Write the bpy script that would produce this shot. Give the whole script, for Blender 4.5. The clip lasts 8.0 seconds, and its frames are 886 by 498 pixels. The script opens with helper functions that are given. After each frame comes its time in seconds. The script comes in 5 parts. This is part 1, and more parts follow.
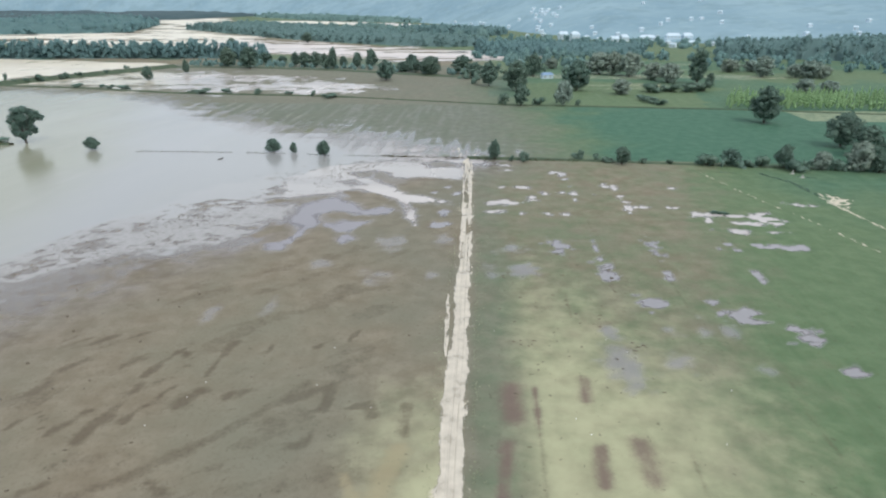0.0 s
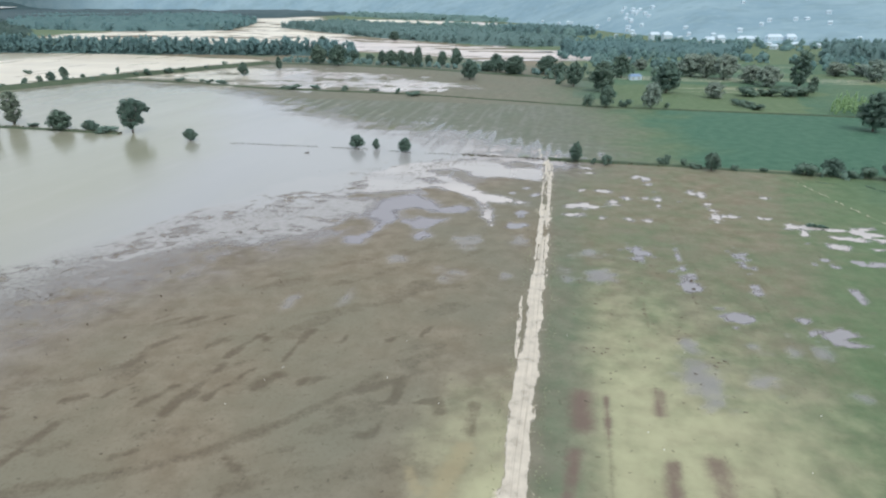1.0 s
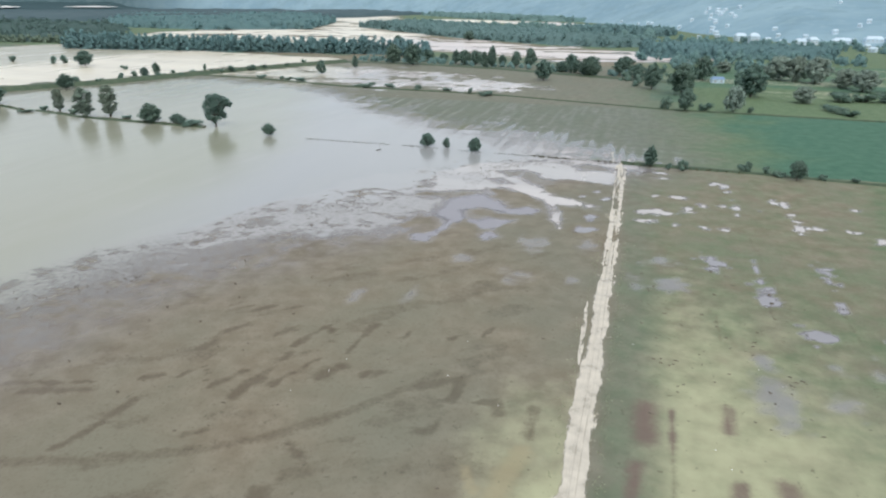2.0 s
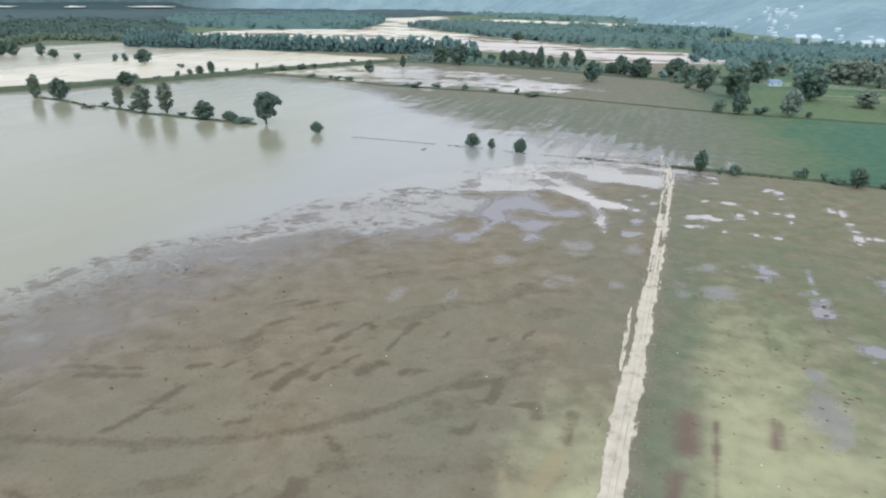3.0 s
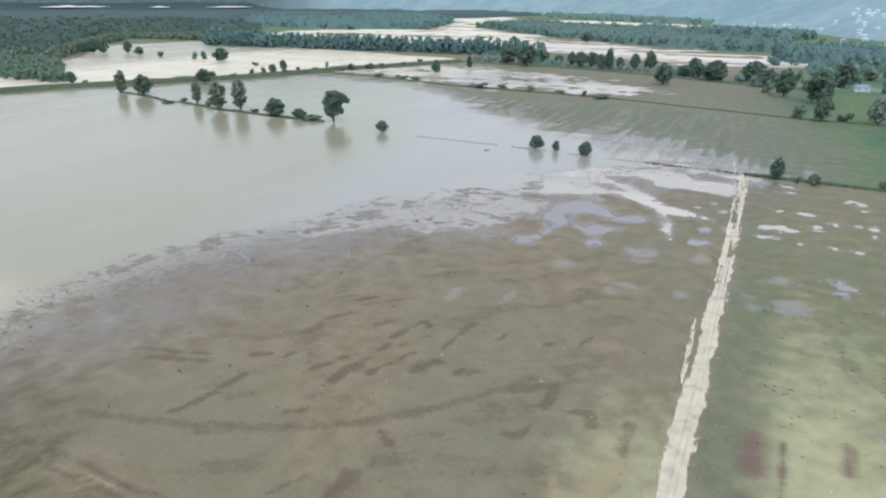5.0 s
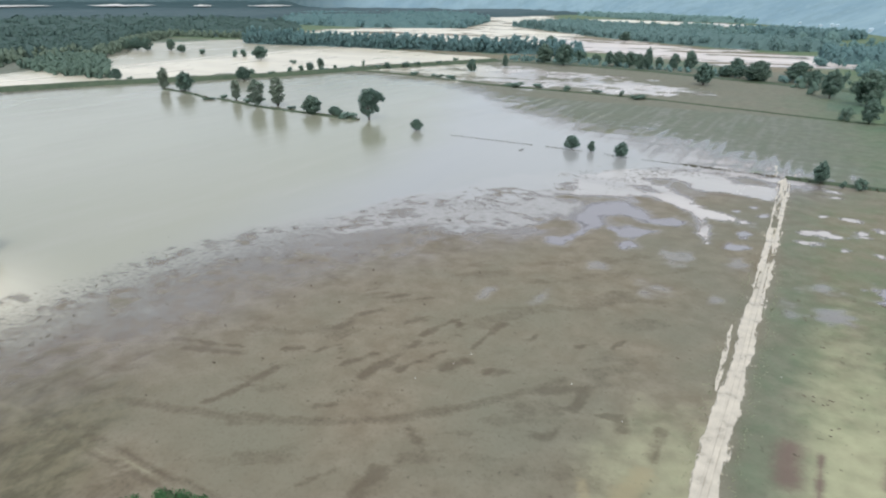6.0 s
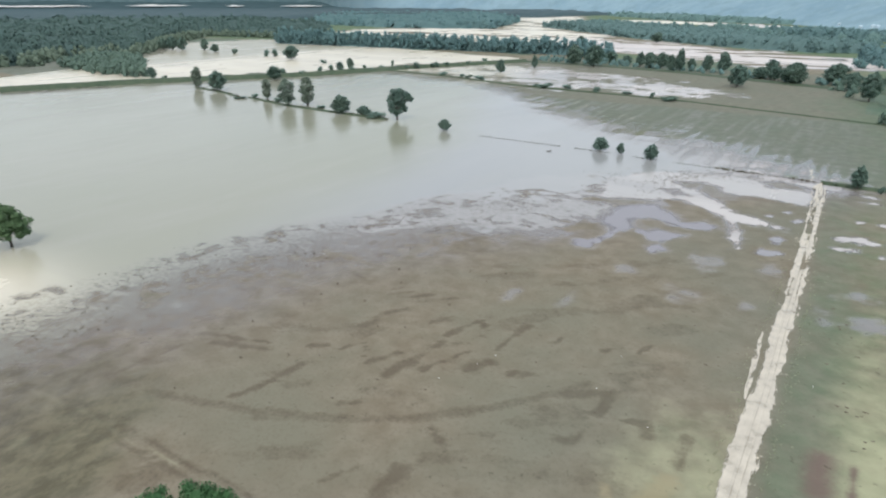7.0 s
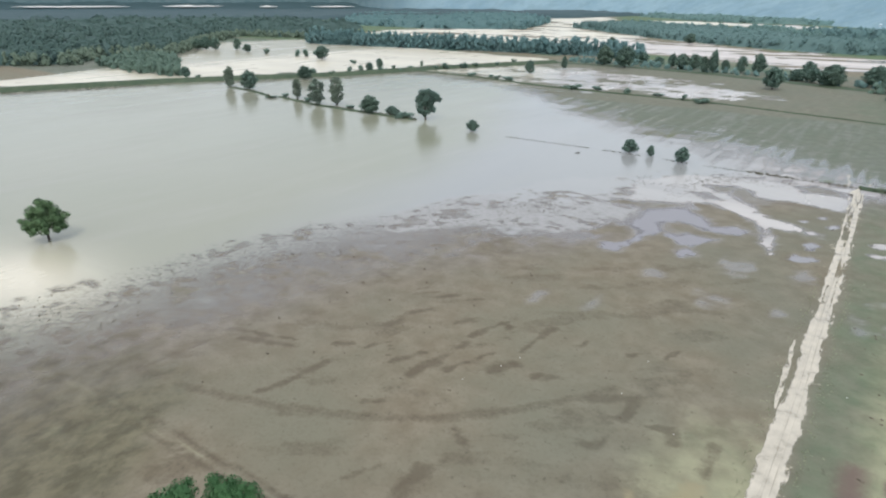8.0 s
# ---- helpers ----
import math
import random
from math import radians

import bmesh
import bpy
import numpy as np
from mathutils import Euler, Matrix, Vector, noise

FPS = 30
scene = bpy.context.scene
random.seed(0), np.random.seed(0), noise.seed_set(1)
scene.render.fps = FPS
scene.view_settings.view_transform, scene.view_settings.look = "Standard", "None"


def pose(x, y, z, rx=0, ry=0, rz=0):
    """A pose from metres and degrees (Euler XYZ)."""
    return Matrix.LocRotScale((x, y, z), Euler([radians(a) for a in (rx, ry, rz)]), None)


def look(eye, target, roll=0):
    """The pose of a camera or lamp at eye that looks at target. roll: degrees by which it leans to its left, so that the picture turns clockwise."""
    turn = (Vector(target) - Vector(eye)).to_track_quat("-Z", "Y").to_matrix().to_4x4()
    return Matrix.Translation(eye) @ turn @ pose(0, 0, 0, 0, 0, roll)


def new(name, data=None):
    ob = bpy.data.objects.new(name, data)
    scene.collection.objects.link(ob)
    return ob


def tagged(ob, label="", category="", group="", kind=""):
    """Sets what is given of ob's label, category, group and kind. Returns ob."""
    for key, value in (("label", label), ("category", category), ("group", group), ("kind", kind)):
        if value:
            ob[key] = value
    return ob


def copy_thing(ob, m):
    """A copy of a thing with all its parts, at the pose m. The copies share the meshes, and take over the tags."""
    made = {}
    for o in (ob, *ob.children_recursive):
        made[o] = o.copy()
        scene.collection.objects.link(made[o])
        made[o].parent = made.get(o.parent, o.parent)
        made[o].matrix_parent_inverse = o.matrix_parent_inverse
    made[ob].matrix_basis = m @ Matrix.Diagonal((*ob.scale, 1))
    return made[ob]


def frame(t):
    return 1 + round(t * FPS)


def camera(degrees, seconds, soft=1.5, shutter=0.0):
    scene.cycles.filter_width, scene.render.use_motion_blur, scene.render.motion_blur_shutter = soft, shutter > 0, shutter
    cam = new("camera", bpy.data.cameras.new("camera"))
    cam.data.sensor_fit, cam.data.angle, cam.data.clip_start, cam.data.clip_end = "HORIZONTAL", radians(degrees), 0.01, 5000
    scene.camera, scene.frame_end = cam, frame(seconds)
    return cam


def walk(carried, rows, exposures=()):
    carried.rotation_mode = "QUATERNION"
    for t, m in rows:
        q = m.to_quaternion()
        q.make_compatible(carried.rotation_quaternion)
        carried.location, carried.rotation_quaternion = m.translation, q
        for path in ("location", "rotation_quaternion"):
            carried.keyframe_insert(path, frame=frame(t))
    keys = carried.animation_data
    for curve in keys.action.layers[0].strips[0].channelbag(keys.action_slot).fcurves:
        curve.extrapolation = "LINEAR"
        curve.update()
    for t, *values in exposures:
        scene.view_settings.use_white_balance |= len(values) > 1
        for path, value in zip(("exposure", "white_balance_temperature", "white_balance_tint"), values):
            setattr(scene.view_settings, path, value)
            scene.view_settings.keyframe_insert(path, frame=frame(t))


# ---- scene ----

# The camera hangs in the air and turns slowly to its left.
EYE, TILT = 60.0, -21.95
cam = camera(71.35, 8.0, soft=2.1)
TURNS = [(0.0, 4.13, 0.06), (0.5, 6.96, 0.03), (1.0, 11.66, 0.0), (1.5, 15.11, -0.02), (1.7, 16.41, -0.02), (2.8, 21.84, 0.0), (3.0, 22.45, 0.0), (3.5, 23.87, 0.0),
         (4.0, 25.24, 0.01), (4.2, 25.83, 0.02), (5.3, 29.25, 0.05), (5.5, 29.80, 0.05), (6.0, 31.57, -0.05), (6.5, 32.90, -0.04), (7.0, 34.15, -0.02), (7.5, 35.33, -0.01), (8.0, 36.74, 0.03)]
walk(cam, [(t, pose(0, 0, EYE, 90 + TILT + nod, 0, yaw)) for t, yaw, nod in TURNS])

# ---- light: an overcast sky with a weak, veiled sun ----
SUN_UP, SUN_ROUND = 52.0, 150.0
world = bpy.data.worlds.new("overcast_sky")
scene.world = world
world.use_nodes = True
wn, wl = world.node_tree.nodes, world.node_tree.links
sky = wn.new("ShaderNodeTexSky")
sky.sky_type, sky.sun_disc = "NISHITA", False
sky.sun_elevation, sky.sun_rotation = radians(SUN_UP), radians(SUN_ROUND)
sky.air_density, sky.dust_density, sky.ozone_density = 1.0, 4.0, 1.0
wback = wn["Background"]
wback.inputs["Strength"].default_value = 0.125
wdir = wn.new("ShaderNodeTexCoord")
wcloud = wn.new("ShaderNodeTexNoise")
wcloud.inputs["Scale"].default_value, wcloud.inputs["Detail"].default_value = 2.2, 4
wl.new(wdir.outputs["Generated"], wcloud.inputs["Vector"])
wramp = wn.new("ShaderNodeValToRGB")
wramp.color_ramp.elements[0].position, wramp.color_ramp.elements[0].color = 0.3, (6.4, 7.2, 8.1, 1)
wramp.color_ramp.elements[1].position, wramp.color_ramp.elements[1].color = 0.75, (9.3, 9.8, 10.3, 1)
wl.new(wcloud.outputs["Fac"], wramp.inputs["Fac"])
wmix = wn.new("ShaderNodeMix")
wmix.data_type = "RGBA"
wmix.inputs["Factor"].default_value = 0.8
wl.new(sky.outputs["Color"], wmix.inputs["A"])
wl.new(wramp.outputs["Color"], wmix.inputs["B"])
wl.new(wmix.outputs["Result"], wback.inputs["Color"])
sun = new("sun", bpy.data.lights.new("sun", "SUN"))
sun.data.energy, sun.data.angle, sun.data.color = 1.4, radians(14), (1.0, 0.95, 0.87)
_a, _e = radians(SUN_ROUND), radians(SUN_UP)
sun.matrix_world = look((0, 0, 300), Vector((0, 0, 300)) - 100 * Vector((math.sin(_a) * math.cos(_e), math.cos(_a) * math.cos(_e), math.sin(_e))))
scene.view_settings.exposure = 0.0


# ---- materials ----
class Nodes:
    """A short way to write node materials."""
    def __init__(self, name):
        self.mat = bpy.data.materials.new(name)
        self.mat.use_nodes = True
        self.tree = self.mat.node_tree
        self.out = self.tree.nodes["Material Output"]
        self.bsdf = self.tree.nodes["Principled BSDF"]
        self.place = self.tree.nodes.new("ShaderNodeNewGeometry").outputs["Position"]

    def link(self, a, socket):
        if isinstance(a, bpy.types.NodeSocket):
            self.tree.links.new(a, socket)
        elif isinstance(a, tuple):
            socket.default_value = (*a, 1) if len(a) == 3 and len(socket.default_value) == 4 else a
        else:
            socket.default_value = a

    def set(self, key, value):
        self.link(value, self.bsdf.inputs[key])

    def noise(self, scale, detail=3, rough=0.55, stretch=None, kind="Fac", twist=0.0):
        n = self.tree.nodes.new("ShaderNodeTexNoise")
        self.link(scale, n.inputs["Scale"]), self.link(detail, n.inputs["Detail"]), self.link(rough, n.inputs["Roughness"])
        self.link(twist, n.inputs["Distortion"])
        v = self.place
        if stretch:
            m = self.tree.nodes.new("ShaderNodeMapping")
            m.inputs["Rotation"].default_value = (0, 0, radians(stretch[1]))
            m.inputs["Scale"].default_value = stretch[0]
            self.tree.links.new(v, m.inputs["Vector"])
            v = m.outputs["Vector"]
        self.tree.links.new(v, n.inputs["Vector"])
        return n.outputs[kind]

    def math(self, op, a, b=0.0, clamp=False):
        n = self.tree.nodes.new("ShaderNodeMath")
        n.operation, n.use_clamp = op, clamp
        self.link(a, n.inputs[0]), self.link(b, n.inputs[1])
        return n.outputs[0]

    def step(self, a, lo, hi, to=(0.0, 1.0)):
        n = self.tree.nodes.new("ShaderNodeMapRange")
        n.interpolation_type = "SMOOTHSTEP"
        self.link(a, n.inputs["Value"])
        for key, v in zip(("From Min", "From Max", "To Min", "To Max"), (lo, hi, *to)):
            n.inputs[key].default_value = v
        return n.outputs["Result"]

    def mix(self, f, a, b):
        n = self.tree.nodes.new("ShaderNodeMix")
        n.data_type = "RGBA"
        self.link(f, n.inputs["Factor"]), self.link(a, n.inputs["A"]), self.link(b, n.inputs["B"])
        return n.outputs["Result"]

    def attr(self, name):
        n = self.tree.nodes.new("ShaderNodeAttribute")
        n.attribute_name = name
        s = self.tree.nodes.new("ShaderNodeSeparateColor")
        self.tree.links.new(n.outputs["Color"], s.inputs["Color"])
        return s.outputs[0], s.outputs[1], s.outputs[2]

    def bump(self, height, strength, distance):
        n = self.tree.nodes.new("ShaderNodeBump")
        self.link(height, n.inputs["Height"]), self.link(strength, n.inputs["Strength"]), self.link(distance, n.inputs["Distance"])
        self.set("Normal", n.outputs["Normal"])

    def island(self):
        return self.tree.nodes.new("ShaderNodeNewGeometry").outputs["Random Per Island"]

    def each(self):
        return self.tree.nodes.new("ShaderNodeObjectInfo").outputs["Random"]


def ground_material():
    n = Nodes("flooded_field_soil")
    green, stain, wet = n.attr("cover")
    tan, lush, pale = n.attr("growth")
    big, mid, fine, speck = n.noise(0.035, 4), n.noise(0.22, 4), n.noise(1.6, 5, 0.65), n.noise(0.9, 3, 0.5, twist=0.4)
    rows = n.noise(0.8, 3, 0.5, ((1, 0.06, 1), 0))
    mud = n.mix(n.step(mid, 0.3, 0.7), (0.180, 0.150, 0.104), (0.238, 0.208, 0.152))
    mud = n.mix(n.step(big, 0.35, 0.7), mud, (0.192, 0.182, 0.132))
    mud = n.mix(n.step(fine, 0.45, 0.75, (0, 0.5)), mud, (0.137, 0.116, 0.083))
    grass = n.mix(n.step(mid, 0.3, 0.7), (0.086, 0.142, 0.070), (0.116, 0.178, 0.092))
    grass = n.mix(n.step(rows, 0.4, 0.7, (0, 0.2)), grass, (0.145, 0.188, 0.105))
    grass = n.mix(n.step(fine, 0.5, 0.75, (0, 0.5)), grass, (0.085, 0.115, 0.05))
    edge = n.math("ADD", green, n.math("MULTIPLY", n.math("SUBTRACT", n.noise(0.12, 5, 0.6), 0.5), 0.9))
    c = n.mix(n.step(edge, 0.1, 0.9), mud, grass)
    deep = n.mix(n.step(mid, 0.3, 0.7), (0.040, 0.116, 0.074), (0.060, 0.148, 0.094))
    c = n.mix(n.step(n.math("ADD", lush, n.math("MULTIPLY", n.math("SUBTRACT", big, 0.5), 0.6)), 0.25, 0.8), c, deep)
    # Pale tan ground; it also carries the sunlit patch painted by the road.
    c = n.mix(n.step(n.math("ADD", tan, n.math("MULTIPLY", n.math("SUBTRACT", mid, 0.5), 0.5)), 0.2, 0.9), c, (0.40, 0.40, 0.255))
    dirt = n.step(n.math("ADD", stain, n.math("MULTIPLY", n.math("SUBTRACT", n.math("ADD", fine, n.noise(0.5, 4, 0.6)), 1.0), 0.7)), 0.15, 0.95)
    c = n.mix(n.math("MULTIPLY", dirt, 0.7), c, (0.098, 0.076, 0.050))
    rust, damp, marsh = n.attr("marks")
    ochre, fallow, _ = n.attr("scrape")
    c = n.mix(n.math("MULTIPLY", n.step(n.math("ADD", ochre, n.math("MULTIPLY", n.math("SUBTRACT", fine, 0.5), 0.8)), 0.2, 1.0), 0.7), c, (0.33, 0.285, 0.175))
    c = n.mix(n.math("MULTIPLY", fallow, 0.75), c, n.mix(n.step(mid, 0.3, 0.7), (0.118, 0.140, 0.112), (0.150, 0.168, 0.136)))
    c = n.mix(n.math("MULTIPLY", marsh, 0.75), c, n.mix(n.step(n.noise(0.3, 5, 0.65, ((1, 0.7, 1), 40)), 0.35, 0.65), (0.066, 0.064, 0.036), (0.165, 0.150, 0.094)))
    c = n.mix(n.math("MULTIPLY", damp, 0.7), c, n.mix(n.step(mid, 0.3, 0.7), (0.135, 0.108, 0.090), (0.19, 0.162, 0.140)))
    c = n.mix(n.math("MULTIPLY", n.step(n.math("ADD", rust, n.math("MULTIPLY", n.math("SUBTRACT", fine, 0.5), 0.5)), 0.1, 1.0), 0.88), c, (0.150, 0.106, 0.090))
    # Wet mud; the lilac in its colour stands in for reflected sky.
    c = n.mix(n.math("MULTIPLY", wet, 0.65), c, (0.225, 0.215, 0.23))
    c = n.mix(n.step(n.math("ADD", pale, n.math("MULTIPLY", n.math("SUBTRACT", fine, 0.5), 1.3)), 0.45, 0.7), c, (0.56, 0.51, 0.41))
    n.set("Base Color", n.mix(n.step(speck, 0.66, 0.74, (0, 0.45)), c, (0.07, 0.06, 0.04)))
    n.set("Roughness", n.step(n.math("ADD", n.math("MAXIMUM", wet, n.math("MULTIPLY", damp, 0.55)), n.math("MULTIPLY", mid, 0.3)), 0.1, 0.8, (0.85, 0.1)))
    n.set("Specular IOR Level", 0.35)
    n.bump(n.math("ADD", fine, n.math("MULTIPLY", mid, 2)), 0.35, 0.25)
    return n.mat


def water_material():
    """Silty water: it hides its bed within a hand's depth, and shows it in the shallows."""
    n = Nodes("silty_flood_water")
    depth, silt, clear = n.attr("depth")
    big = n.noise(0.006, 3)
    drift = n.noise(0.05, 4, 0.55, ((1, 0.25, 1), 35))
    reach = n.tree.nodes.new("ShaderNodeSeparateXYZ")
    n.tree.links.new(n.place, reach.inputs[0])
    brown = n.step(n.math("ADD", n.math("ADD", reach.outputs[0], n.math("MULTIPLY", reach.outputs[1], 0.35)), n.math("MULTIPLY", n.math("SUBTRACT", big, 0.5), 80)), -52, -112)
    # Cream tone, shared by the basin's silt and the painted sunlit patch.
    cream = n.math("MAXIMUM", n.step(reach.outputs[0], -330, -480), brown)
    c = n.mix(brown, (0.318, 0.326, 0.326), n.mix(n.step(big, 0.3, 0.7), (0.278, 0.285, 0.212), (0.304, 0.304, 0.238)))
    c = n.mix(n.step(drift, 0.45, 0.8, (0, 0.3)), c, (0.37, 0.365, 0.335))
    c = n.mix(n.math("MULTIPLY", n.step(depth, 0.85, 0.15), n.math("SUBTRACT", 1.0, n.math("MULTIPLY", brown, 0.8))), c, (0.298, 0.280, 0.270))
    # Lavender base carries part of the sky's reflection on clear pools.
    c = n.mix(clear, c, (0.205, 0.198, 0.222))
    # Pale silt colours, which also stand in for bright sky on the water.
    silt_glare = n.mix(n.step(n.noise(0.03, 4, 0.6, ((0.25, 1, 1), 12)), 0.4, 0.65), n.mix(cream, (0.58, 0.515, 0.485), (0.72, 0.66, 0.54)), n.mix(cream, (0.72, 0.645, 0.60), (0.84, 0.775, 0.64)))
    silt_glare = n.mix(n.math("MULTIPLY", n.step(n.noise(0.055, 5, 0.65, ((0.3, 1, 1), 8)), 0.5, 0.68), n.math("SUBTRACT", 0.75, n.math("MULTIPLY", cream, 0.5))), silt_glare, (0.40, 0.355, 0.335))
    n.set("Base Color", n.mix(silt, c, silt_glare))
    n.set("Roughness", n.math("ADD", n.step(drift, 0.3, 0.8, (0.14, 0.24)), n.math("MULTIPLY", silt, 0.15)))
    n.set("IOR", 1.33)
    n.set("Specular IOR Level", 0.8)
    n.set("Alpha", n.step(n.math("ADD", depth, n.math("MULTIPLY", n.math("SUBTRACT", n.noise(0.8, 5, 0.68), 0.5), 0.7)), -0.08, 0.6, (0.04, 1.0)))
    n.bump(n.noise(0.9, 3, 0.6, ((1, 0.5, 1), 20)), 0.06, 0.3)
    return n.mat


def road_material():
    n = Nodes("pale_wet_silt")
    rut, bare, rim = n.attr("wear")
    mid, fine = n.noise(0.4, 4), n.noise(2.0, 5, 0.65, ((1, 0.3, 1), 0))
    c = n.mix(n.step(mid, 0.3, 0.7), (0.45, 0.408, 0.338), (0.60, 0.552, 0.468))
    c = n.mix(n.step(fine, 0.5, 0.75, (0, 0.35)), c, (0.36, 0.33, 0.255))
    c = n.mix(n.step(n.math("ADD", rut, n.math("MULTIPLY", n.math("SUBTRACT", n.noise(0.7, 3, 0.6, ((1, 0.2, 1), 0)), 0.5), 1.6)), 0.4, 1.0, (0, 0.65)), c, (0.25, 0.215, 0.16))
    c = n.mix(n.math("MULTIPLY", bare, 0.6), c, (0.26, 0.235, 0.17))
    n.set("Base Color", c)
    fray = n.math("ADD", n.math("MULTIPLY", n.noise(0.9, 5, 0.7, ((1, 0.3, 1), 0)), 0.75), n.math("MULTIPLY", n.noise(0.35, 3, 0.6, ((1.6, 0.25, 1), 0)), 0.45))
    n.set("Alpha", n.step(n.math("SUBTRACT", n.math("ADD", rim, n.math("MULTIPLY", n.math("SUBTRACT", fray, 0.6), 3.0)), n.math("MULTIPLY", bare, 1.4)), 0.12, 0.4))
    n.set("Roughness", n.step(mid, 0.35, 0.65, (0.25, 0.75)))
    n.bump(fine, 0.2, 0.05)
    return n.mat


def plain(name, a, b, scale=2.0, rough=0.8, bump=0.2):
    n = Nodes(name)
    f = n.noise(scale, 4, 0.6)
    n.set("Base Color", n.mix(n.step(f, 0.3, 0.7), a, b))
    n.set("Roughness", rough)
    n.bump(f, bump, 0.4 / scale)
    return n.mat


def leaf_material(name, dark, light, patch=0.5, thin=0.12):
    n = Nodes(name)
    tone = n.math("ADD", n.math("MULTIPLY", n.island(), 0.4), n.math("MULTIPLY", n.noise(0.09, 3), 0.75))
    c = n.mix(n.step(tone, 0.2, 0.85), dark, light)
    c = n.mix(n.step(n.noise(0.45, 3), 0.45, 0.7, (0, patch)), c, tuple(v * 0.7 for v in dark))
    c = n.mix(n.math("MULTIPLY", n.each(), 0.35), c, tuple(0.5 * (u + v) * k for u, v, k in zip(dark, light, (1.3, 1.05, 0.9))))
    n.set("Base Color", c)
    n.set("Roughness", 0.7)
    n.set("Specular IOR Level", 0.25)
    glow = n.tree.nodes.new("ShaderNodeBsdfTranslucent")
    n.link(c, glow.inputs["Color"])
    both = n.tree.nodes.new("ShaderNodeMixShader")
    both.inputs["Fac"].default_value = thin
    n.tree.links.new(n.bsdf.outputs[0], both.inputs[1])
    n.tree.links.new(glow.outputs[0], both.inputs[2])
    n.tree.links.new(both.outputs[0], n.out.inputs["Surface"])
    return n.mat


def hill_material():
    """Far hillside, so far off that it is a backdrop; haze is painted in as pale blue glow."""
    n = Nodes("painted_haze_hillside")
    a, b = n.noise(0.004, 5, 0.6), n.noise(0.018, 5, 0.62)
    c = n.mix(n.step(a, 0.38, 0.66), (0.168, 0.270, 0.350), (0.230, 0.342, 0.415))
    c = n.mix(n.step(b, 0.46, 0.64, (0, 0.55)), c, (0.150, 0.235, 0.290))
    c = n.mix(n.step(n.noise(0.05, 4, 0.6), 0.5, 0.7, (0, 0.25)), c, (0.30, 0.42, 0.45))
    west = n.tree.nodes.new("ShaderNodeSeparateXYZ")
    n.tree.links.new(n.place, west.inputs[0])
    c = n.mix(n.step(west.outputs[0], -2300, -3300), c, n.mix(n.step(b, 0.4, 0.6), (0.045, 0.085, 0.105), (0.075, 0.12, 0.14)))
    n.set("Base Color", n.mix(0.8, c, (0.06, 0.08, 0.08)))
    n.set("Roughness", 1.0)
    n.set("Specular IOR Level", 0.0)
    # Self-lit, so that the slope looks veiled by haze.
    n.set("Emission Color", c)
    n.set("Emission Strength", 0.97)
    return n.mat


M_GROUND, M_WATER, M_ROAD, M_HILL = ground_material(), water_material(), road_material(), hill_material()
M_BANK = plain("levee_turf", (0.040, 0.070, 0.040), (0.075, 0.105, 0.060), 0.3)
M_BARK = plain("bark", (0.065, 0.058, 0.048), (0.115, 0.102, 0.085), 3.0)
# Tree green paled and blued; the lift stands in for haze.
M_LEAF = leaf_material("tree_leaves", (0.122, 0.208, 0.182), (0.185, 0.290, 0.240), 0.2, 0.4)
M_ASH = leaf_material("grey_green_leaves", (0.160, 0.235, 0.195), (0.25, 0.335, 0.28), 0.2, 0.35)
M_WILLOW = leaf_material("willow_leaves", (0.20, 0.285, 0.255), (0.32, 0.42, 0.37), 0.3, 0.25)
M_FRESH = leaf_material("fresh_leaves", (0.075, 0.190, 0.085), (0.125, 0.275, 0.125), 0.15, 0.4)
# Leaves of the far woods, paled and blued to paint in haze.
M_FAR_HAZE = leaf_material("far_leaves", (0.172, 0.315, 0.322), (0.232, 0.388, 0.382), 0.05, 0.5)
# Leaves of river belts and plantations, with haze painted in as pale blue.
M_BELT_HAZE = leaf_material("haze_blue_leaves", (0.158, 0.292, 0.310), (0.212, 0.358, 0.366), 0.05, 0.5)
# Darkened for shade between crowns and blued for haze, both painted in.
M_CANOPY = leaf_material("canopy_shade_leaves", (0.036, 0.078, 0.095), (0.062, 0.112, 0.128), 0.4, 0.1)
# Forest green turned towards blue, the haze put into the leaf colour.
M_FOREST = leaf_material("forest_haze_leaves", (0.058, 0.120, 0.120), (0.102, 0.176, 0.164), 0.15, 0.3)
M_LONE = leaf_material("sunlit_leaves", (0.080, 0.160, 0.082), (0.145, 0.250, 0.128), 0.3)
M_PALEWOOD = leaf_material("pale_far_leaves", (0.135, 0.208, 0.168), (0.225, 0.308, 0.240), 0.1, 0.35)
M_POPLAR = leaf_material("poplar_leaves", (0.20, 0.36, 0.19), (0.33, 0.52, 0.29), 0.1, 0.35)
M_TUFT = leaf_material("tuft_grass", (0.095, 0.085, 0.068), (0.16, 0.15, 0.12))
M_DUSTY = plain("dusty_grass", (0.24, 0.27, 0.16), (0.36, 0.37, 0.26), 1.5)
M_REED = leaf_material("flattened_reeds", (0.07, 0.075, 0.045), (0.13, 0.13, 0.08))
M_WALL = plain("house_plaster", (0.50, 0.63, 0.72), (0.58, 0.70, 0.78), 0.5)
M_ROOF = plain("roof_tiles", (0.30, 0.33, 0.35), (0.40, 0.42, 0.43), 0.8)
M_BLUE = plain("blue_sheet_roof", (0.16, 0.26, 0.42), (0.22, 0.33, 0.50), 0.8, 0.5)
M_POST = plain("weathered_post", (0.10, 0.085, 0.065), (0.18, 0.15, 0.12), 4.0)
M_STAKE = plain("grey_concrete", (0.34, 0.34, 0.32), (0.46, 0.46, 0.44), 2.0)
